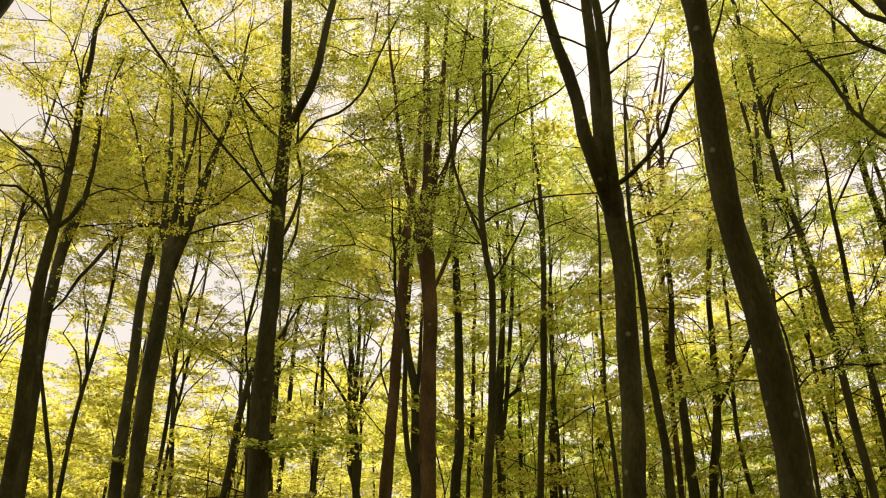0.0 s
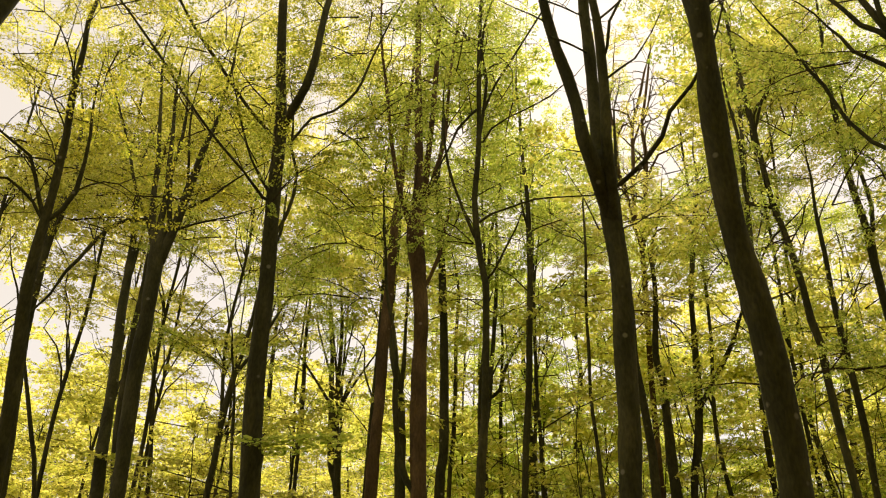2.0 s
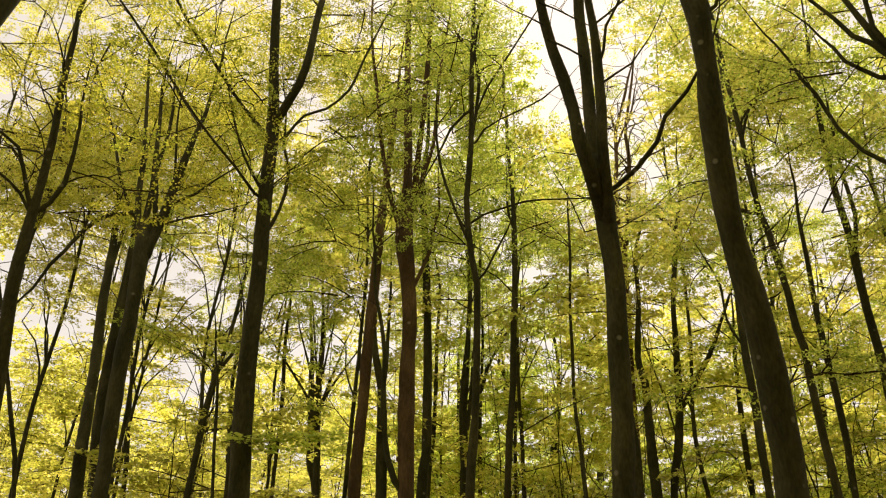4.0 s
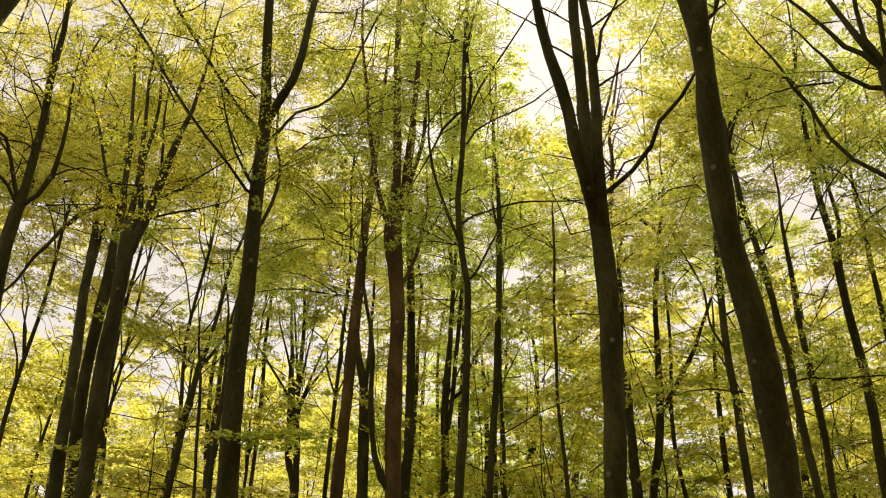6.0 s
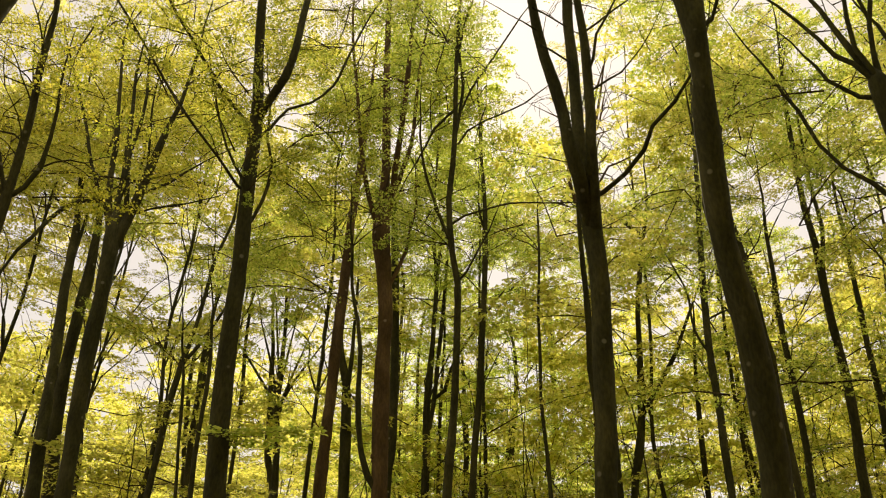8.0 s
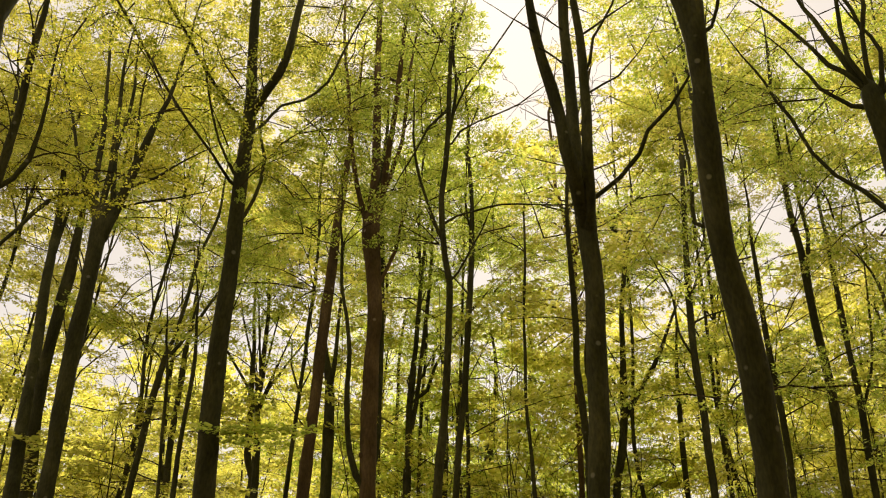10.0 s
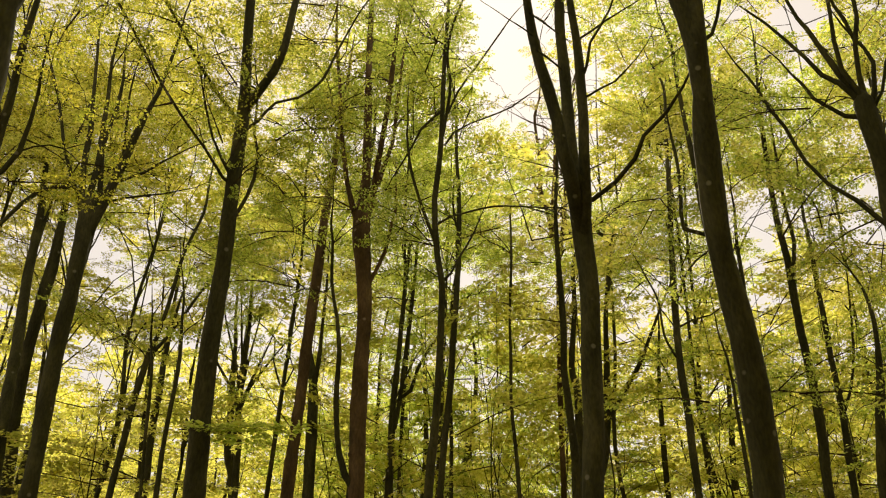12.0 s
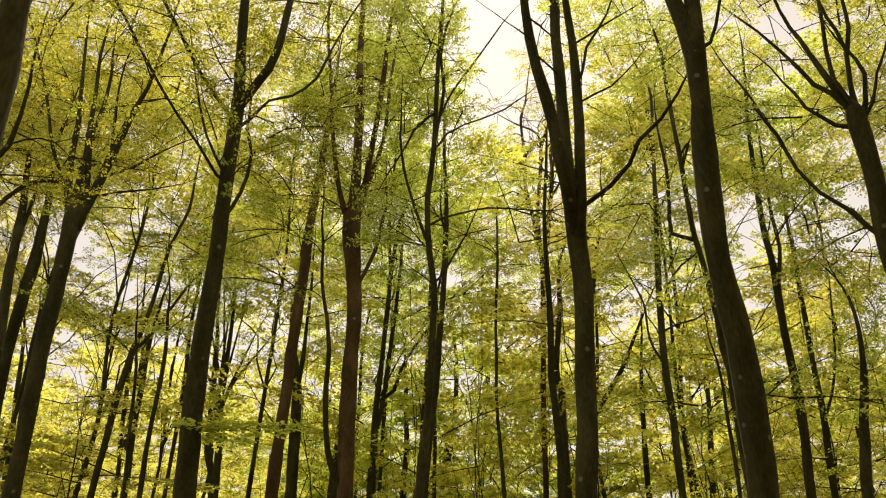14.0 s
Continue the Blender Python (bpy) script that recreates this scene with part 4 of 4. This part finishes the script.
tree('thin young beech with a dark stem and fresh leaves', [(-5.53, 37.31, 0, 0.095), (-5.51, 37.31, 5.1, 0.088), (-5.46, 37.32, 11.33, 0.083), (-5.41, 37.33, 13.28, 0.086), (-5.4, 37.33, 15.61, 0.088), (-5.5, 37.32, 17.79, 0.078), (-5.44, 37.33, 20.1, 0.067), (-5.44, 37.33, 22.23, 0.055)],
     [], boughs=8, low=20.5)
tree('slender beech with a dark trunk and yellow-green spring leaves', [(-8.26, 43.68, 0, 0.145), (-8.22, 43.68, 5.85, 0.134), (-8.13, 43.7, 12.99, 0.126), (-8.06, 43.71, 15.28, 0.129), (-8.01, 43.72, 18, 0.118), (-8.02, 43.72, 20.56, 0.106), (-7.94, 43.73, 23.28, 0.078)],
     [], low=23.8)
tree('bushy many-stemmed young beech with spreading twigs', [(-3.13, 35.86, 0, 0.171), (-3.24, 35.85, 4.92, 0.158), (-3.53, 35.82, 10.94, 0.149), (-3.63, 35.81, 13.05, 0.13), (-3.84, 35.79, 14.52, 0.108), (-3.73, 35.8, 16.07, 0.098), (-3.73, 35.8, 18.22, 0.076), (-3.88, 35.78, 20.2, 0.052)],
     [[(-3.72, 35.8, 13.7, 0.075), (-4.12, 35.72, 14.69, 0.068), (-4.82, 35.58, 15.75, 0.052), (-5.72, 35.4, 17.0, 0.034)],
      [(-3.72, 35.8, 14.0, 0.07), (-3.94, 35.9, 15.29, 0.063), (-4.33, 36.07, 16.67, 0.049), (-4.82, 36.3, 18.3, 0.032)],
      [(-3.72, 35.8, 13.6, 0.075), (-3.54, 35.7, 14.5, 0.068), (-3.23, 35.52, 15.46, 0.052), (-2.82, 35.3, 16.6, 0.034)],
      [(-3.72, 35.8, 13.9, 0.065), (-3.38, 35.86, 14.92, 0.059), (-2.79, 35.96, 16.01, 0.045), (-2.02, 36.1, 17.3, 0.029)],
      [(-3.72, 35.8, 14.3, 0.06), (-3.63, 35.92, 15.62, 0.054), (-3.47, 36.13, 17.03, 0.042), (-3.27, 36.4, 18.7, 0.027)],
      [(-3.72, 35.8, 14.4, 0.06), (-3.82, 35.68, 15.78, 0.054), (-4.0, 35.47, 17.25, 0.042), (-4.22, 35.2, 19.0, 0.027)]], boughs=12, low=17, leaf='lit_gold')
tree('thin young beech with a dark stem and fresh leaves', [(-9.79, 24.1, 0, 0.07), (-10, 23.98, 3.5, 0.065), (-10.51, 23.68, 7.77, 0.061), (-10.83, 23.52, 9.12, 0.062), (-11.17, 23.35, 10.36, 0.055), (-11.44, 23.22, 11.32, 0.048), (-11.8, 23.03, 12.65, 0.041)],
     [], low=14.6, leaf='lit_gold')
tree('thin young beech with a dark stem and fresh leaves', [(-11.08, 37.55, 0, 0.11), (-11.22, 37.51, 5.11, 0.102), (-11.57, 37.39, 11.35, 0.096), (-11.67, 37.36, 12.55, 0.109), (-11.87, 37.29, 14.29, 0.099), (-12.02, 37.25, 15.84, 0.076)],
     [], low=21.2, leaf='lit_gold')
tree('thin young beech with a dark stem and fresh leaves', [(6.3, 14.95, 0, 0.044), (6.31, 14.94, 2.47, 0.04), (6.34, 14.93, 5.49, 0.038), (6.36, 14.92, 6.07, 0.039), (6.36, 14.92, 6.68, 0.04), (6.36, 14.93, 7.31, 0.035), (6.37, 14.92, 7.85, 0.031)],
     [], low=9.7)
tree('thin young beech with a dark stem and fresh leaves', [(-5.35, 25.89, 0, 0.09), (-5.36, 25.89, 3.53, 0.083), (-5.37, 25.89, 7.84, 0.078), (-5.4, 25.89, 8.95, 0.072), (-5.38, 25.89, 9.96, 0.065), (-5.34, 25.89, 11, 0.067), (-5.34, 25.89, 12.09, 0.06), (-5.45, 25.88, 13.2, 0.043)],
     [], boughs=7, low=14.8)
tree('slender beech with a dark trunk and yellow-green spring leaves', [(-6.47, 33.33, 0, 0.151), (-6.5, 33.32, 4.34, 0.139), (-6.59, 33.31, 9.65, 0.131), (-6.65, 33.3, 11.07, 0.123), (-6.67, 33.3, 12.35, 0.115), (-6.65, 33.3, 13.46, 0.107), (-6.67, 33.3, 15.08, 0.087)],
     [], low=18.6)
tree('slender beech with a dark trunk and yellow-green spring leaves', [(-3.05, 37.96, 0, 0.189), (-3.23, 37.96, 4.95, 0.174), (-3.66, 37.95, 11.01, 0.164), (-4.04, 37.94, 12.65, 0.155), (-4.13, 37.94, 14.64, 0.147), (-4.25, 37.94, 16.47, 0.125), (-4.3, 37.93, 17.83, 0.089)],
     [], low=20.6)
tree('tall beech with a thick dark grey-brown trunk and fresh green leaves', [(13.69, 61.18, 0, 0.302), (13.93, 61.11, 8.1, 0.279), (14.51, 60.94, 18, 0.263), (15.05, 60.78, 21.3, 0.27), (15.09, 60.77, 23.46, 0.253), (15.23, 60.73, 27.52, 0.196), (15.26, 60.72, 30.87, 0.178), (15.02, 60.79, 33.87, 0.114)],
     [], low=32.9)
tree('slender beech with a dark trunk and yellow-green spring leaves', [(11.7, 29.61, 0, 0.118), (11.74, 29.58, 4.43, 0.109), (11.84, 29.53, 9.85, 0.103), (11.88, 29.51, 11.32, 0.105), (11.93, 29.48, 12.62, 0.096), (12.01, 29.44, 13.98, 0.076)],
     [], low=17.5)
tree('slender beech with a dark trunk and yellow-green spring leaves', [(17.16, 35.1, 0, 0.17), (17.28, 35.03, 5.21, 0.157), (17.59, 34.85, 11.57, 0.148), (17.76, 34.75, 13.57, 0.139), (17.88, 34.68, 14.88, 0.116), (17.99, 34.61, 16.5, 0.092)],
     [], low=21.1)
tree('tall beech with a thick dark grey-brown trunk and fresh green leaves', [(25.34, 46.74, 0, 0.229), (25.41, 46.7, 6.78, 0.211), (25.57, 46.6, 15.06, 0.199), (25.71, 46.51, 17.41, 0.17), (25.73, 46.5, 19.53, 0.156), (25.73, 46.5, 22.48, 0.124), (25.86, 46.42, 25.19, 0.109)],
     [], low=28.2)
tree('slender beech with a dark trunk and yellow-green spring leaves', [(10.21, 16.97, 0, 0.141), (10.31, 16.88, 2.93, 0.13), (10.57, 16.66, 6.51, 0.123), (10.69, 16.56, 7.37, 0.126), (10.78, 16.48, 8.13, 0.102), (10.91, 16.38, 8.78, 0.091), (11, 16.3, 9.46, 0.066)],
     [], low=11.5)
tree('beech with bare reddish-brown forked upper branches', [(8.02, 30.35, 0, 0.117), (8.09, 30.33, 6.07, 0.108), (8.26, 30.28, 12.93, 0.102), (8.32, 30.26, 14.24, 0.104), (8.41, 30.24, 16.08, 0.107), (8.51, 30.21, 18.02, 0.110), (8.58, 30.19, 19.28, 0.112), (8.81, 30.13, 20.56, 0.103), (9.09, 30.04, 22.74, 0.094), (9.20, 30.01, 23.88, 0.083), (9.20, 30.01, 25.23, 0.072), (9.47, 29.94, 26.57, 0.061), (9.77, 29.85, 28.11, 0.050)],
     [[(8.54, 30.17, 19.01, 0.090), (8.48, 30.19, 20.34, 0.091), (8.49, 30.19, 21.99, 0.081), (8.68, 30.13, 23.67, 0.083), (8.79, 30.10, 25.15, 0.073), (9.07, 30.02, 26.17, 0.061), (9.37, 29.94, 27.20, 0.062), (9.60, 29.88, 28.13, 0.050)],
      [(8.79, 30.08, 24.98, 0.048), (8.69, 30.12, 25.93, 0.049), (8.37, 30.21, 26.22, 0.050), (8.08, 30.29, 26.35, 0.037)],
      [(8.66, 30.17, 19.73, 0.079), (8.46, 30.19, 19.81, 0.079), (8.24, 30.26, 21.75, 0.081), (8.03, 30.32, 22.93, 0.083), (8.06, 30.30, 24.55, 0.072), (8.01, 30.33, 25.79, 0.061), (7.99, 30.33, 26.89, 0.062), (8.23, 30.26, 27.81, 0.050)],
      [(9.05, 30.06, 22.41, 0.059), (9.04, 30.06, 22.46, 0.059), (9.40, 29.96, 23.11, 0.047), (9.68, 29.88, 23.63, 0.048), (10.15, 29.75, 23.82, 0.035)],
      [(8.72, 30.10, 24.24, 0.048), (9.08, 30.01, 25.22, 0.048), (9.41, 29.91, 25.76, 0.049), (9.68, 29.84, 26.80, 0.037)],
      [(8.06, 30.30, 24.55, 0.048), (8.41, 30.21, 25.38, 0.049), (8.65, 30.14, 25.48, 0.037)]], boughs=9, low=22, scale=0.7, leaf='bronze', bare=130)
tree('tall beech with a thick dark grey-brown trunk and fresh green leaves', [(-10.28, 31.08, 0, 0.258), (-10.36, 30.87, 4.17, 0.237), (-10.53, 30.37, 9.27, 0.224), (-10.64, 30.13, 10.53, 0.227), (-10.69, 29.91, 11.84, 0.212), (-10.68, 29.74, 13, 0.195), (-10.62, 29.57, 14.21, 0.198), (-10.55, 29.41, 15.34, 0.211), (-10.47, 29.28, 16.3, 0.193), (-10.45, 29.12, 17.38, 0.165), (-10.45, 28.94, 18.48, 0.125), (-10.53, 28.71, 19.82, 0.085)],
     [], low=18.0, leaf='lit_gold')
tree('tall beech with a thick dark grey-brown trunk and fresh green leaves', [(7.31, 45.38, 0, 0.271), (7.5, 45.33, 6.08, 0.25), (7.99, 45.22, 13.51, 0.236), (8.2, 45.17, 15.6, 0.226), (8.46, 45.11, 17.47, 0.169), (8.66, 45.07, 19.09, 0.125), (8.69, 45.07, 21.11, 0.096)],
     [], low=24.6)
tree('thin young beech with a dark stem and fresh leaves', [(2.94, 42.13, 0, 0.093), (2.93, 42.13, 5.65, 0.086), (2.9, 42.13, 12.55, 0.081), (2.82, 42.13, 15.05, 0.084), (2.86, 42.13, 17.41, 0.086), (2.87, 42.13, 19.26, 0.073), (3.07, 42.11, 21.52, 0.06)],
     [], low=22.7)
tree('slender beech with a dark trunk and yellow-green spring leaves', [(7.81, 59.17, 0, 0.198), (7.68, 59.19, 7.7, 0.182), (7.36, 59.24, 17.12, 0.172), (7.25, 59.26, 19.85, 0.157), (7.04, 59.29, 22.3, 0.16), (7.23, 59.26, 25.28, 0.123), (7.6, 59.21, 27.94, 0.104)],
     [], low=31.4)
tree('slender beech with a dark trunk and yellow-green spring leaves', [(5.19, 42.34, 0, 0.174), (5.21, 42.34, 5.7, 0.16), (5.26, 42.33, 12.67, 0.151), (5.38, 42.31, 14.63, 0.14), (5.31, 42.32, 16.68, 0.115), (5.26, 42.33, 18.51, 0.088)],
     [], low=22.9)
tree('thin young beech with a dark stem and fresh leaves', [(-7.18, 38.89, 0, 0.112), (-7.29, 38.87, 5.12, 0.103), (-7.55, 38.83, 11.37, 0.097), (-7.71, 38.8, 13.08, 0.099), (-7.8, 38.79, 14.62, 0.101), (-7.91, 38.77, 16.76, 0.091), (-7.79, 38.79, 18.76, 0.066)],
     [], low=21.4)
tree('thin young beech with a dark stem and fresh leaves', [(-5.62, 26.47, 0, 0.056), (-5.69, 26.46, 3.69, 0.052), (-5.88, 26.43, 8.21, 0.049), (-5.98, 26.41, 9.38, 0.05), (-6.06, 26.4, 10.6, 0.052), (-6.15, 26.38, 11.69, 0.044), (-6.35, 26.35, 12.81, 0.036)],
     [], boughs=7, low=15.1)


# ---- the wood around: a few beeches, repeated ----
def wood_tree(height, radius, low, boughs, label, lean, forks, library=FAR, x=0.0, y=0.0, gaps=False):
    ob = new("beech_tree")
    ob.location = (x, y, 0)
    tagged(ob, label, "tree", "beech trees of the wood")
    n = 9
    nodes = [(lean * (i / n) ** 1.5 + rng.normal(0, 0.12) * (i > 0), rng.normal(0, 0.12) * (i > 0), height * i / n - 0.2,
              max(0.012, radius * (1 - 0.92 * i / n))) for i in range(n + 1)]
    line = smooth_line(nodes, 0.8)
    v, f = tube(line, 8, 0.15, height)
    part("trunk", v, f, BARK, ob)
    places = []
    stems = [line]
    base = np.array([x, y, 0.0])
    for i in range(forks):
        z = height * rng.uniform(0.3, 0.7)
        c, r = min(line, key=lambda q: abs(q[0].z - z))
        az, ln = rng.uniform(0, 6.28), rng.uniform(3, 7)
        out = rng.uniform(0.25, 0.5)
        limb = [(c.x + math.cos(az) * ln * t * (out + 0.25 * t) + rng.normal(0, 0.13) * (t > 0), c.y + math.sin(az) * ln * t * (out + 0.25 * t) + rng.normal(0, 0.13) * (t > 0),
                 c.z + ln * (t ** 0.85), r * 0.55 * (1 - 0.8 * t)) for t in (0, 0.18, 0.36, 0.52, 0.68, 0.84, 1)]
        ll = smooth_line(limb, 0.5)
        v, f = tube(ll, 5)
        part("limb", v, f, BARK, ob)
        stems.append(ll)
    spots = [c for s in stems for c, r in s if c.z > low]
    for i in range(boughs * 3):
        c = spots[int(rng.integers(len(spots)))]
        az, rise, size = rng.uniform(0, 6.28), rng.normal(0.1, 0.14), rng.uniform(0.6, 1.25)
        if gaps and in_gap(base + np.array(c) + np.array([math.cos(az), math.sin(az), rise]) * 1.9 * size, 1.7 * size):
            continue
        places.append((np.array(c), az, rise, size))
        if len(places) == boughs:
            break
    # brighter yellow leaf on the sides and far off, as if sunlit there
    bearing = math.degrees(math.atan2(x, y)) if y > 0 else 0
    lit_gold = bearing < 1 or (bearing > 21 and rng.random() < 0.6) or (math.hypot(x, y) > 90 and rng.random() < 0.5)
    foliage(ob, places, library, "lit_gold" if lit_gold else "green")
    return ob


SORTS = [(29, 0.08, 9, 36, "tall slim beech with layered yellow-green sprays", 0.8, 9),
         (20, 0.05, 6, 30, "half-grown beech with fresh leaves in flat tiers", -0.5, 8),
         (37, 0.12, 18, 42, "tall old beech with a bare lower trunk", 1.2, 10),
         (15, 0.05, 5, 22, "thin understorey beech with pale fresh leaves", 0.3, 6),
         (44, 0.2, 8, 66, "far tall beech across a clearing with pale leaves", 1.0, 8),
         (39, 0.1, 23, 46, "tall slim beech with leaves only high up", 0.9, 9),
         (30, 0.09, 8, 44, "half-grown beech of the far wood with pale sprays", 0.6, 9)]
TAKEN = [(o.location.x, o.location.y) for o in scene.objects if o.name.startswith("beech_tree")]
spots = random.Random(5)


def ring(near, far, bearings, sort, room, library=FAR, gaps=True):
    """One tree in each direction (degrees from straight ahead), where there is room for it."""
    for az in bearings:
        for i in range(12):
            dist, a = spots.uniform(near, far), radians(az + spots.uniform(-1.6, 1.6))
            x, y = dist * math.sin(a), dist * math.cos(a)
            if all((x - p) ** 2 + (y - q) ** 2 > room ** 2 for p, q in TAKEN):
                wood_tree(*SORTS[sort], library, x=x, y=y, gaps=gaps)
                TAKEN.append((x, y))
                break


def scatter(first, count, near, far, az0, az1, room):
    """Copies of one tree, strewn at random with room between them."""
    made = 0
    for i in range(count * 30):
        dist, az = math.sqrt(spots.uniform(near ** 2, far ** 2)), radians(spots.uniform(az0, az1))
        x, y = dist * math.sin(az), dist * math.cos(az)
        if any((x - a) ** 2 + (y - b) ** 2 < room ** 2 for a, b in TAKEN):
            continue
        TAKEN.append((x, y))
        m = pose(x, y, 0, 0, 0, spots.uniform(0, 360))
        if made:
            copy_thing(first, m)
        else:
            first.matrix_basis = m
        made += 1
        if made == count:
            break


ring(27, 35, (-31, -25, -19, -13, -3, 20, 26, 38, 44), 2, 1.8, MID)
ring(37, 45, (-32, -22, -12, 3, 8, 13, 18, 23, 33, 43), 0, 2.2)
ring(46, 56, (-30, -20, -15, 5, 10, 25, 30, 35, 40, 45), 1, 2.2)
ring(58, 72, range(-31, 48, 4), 6, 2.5, VERY_FAR)
ring(125, 155, range(-34, 51, 2), 4, 2.5, DISTANT, False)
ring(96, 118, range(-34, 8, 3), 4, 2.5, DISTANT, False)
ring(23, 30, (26, 31, 36, 41), 3, 1.6, MID)
ring(30, 42, (-29, -22, -17, -9, -6, 3, 8, 24, 34), 5, 1.6)
ring(30, 40, (4, -16), 3, 2.0)
ring(42, 54, (7, 10), 1, 1.6)
ring(35, 45, (6, 27, 33, 39), 1, 1.6)
ring(40, 52, (12, 16, 20), 1, 1.5)
ring(74, 90, (-7, -4, -1, 2), 4, 2.0, VERY_FAR)
scatter(wood_tree(17, 0.04, 9, 4, "slender sapling with many fine upright twigs", 0.6, 9), 22, 27, 48, 2, 38, 1.3)
scatter(wood_tree(20, 0.045, 10, 9, "thin dark sapling with sparse leaves", 0.9, 3), 11, 26, 48, -4, 36, 1.6)
# added out of view behind and beside the camera, to darken the trunks' fronts
scatter(wood_tree(27, 0.2, 6.5, 66, "unseen beech behind the camera, added to shade the trunks", 0.8, 7, WIDE), 44, 7, 31, 80, 280, 2.9)
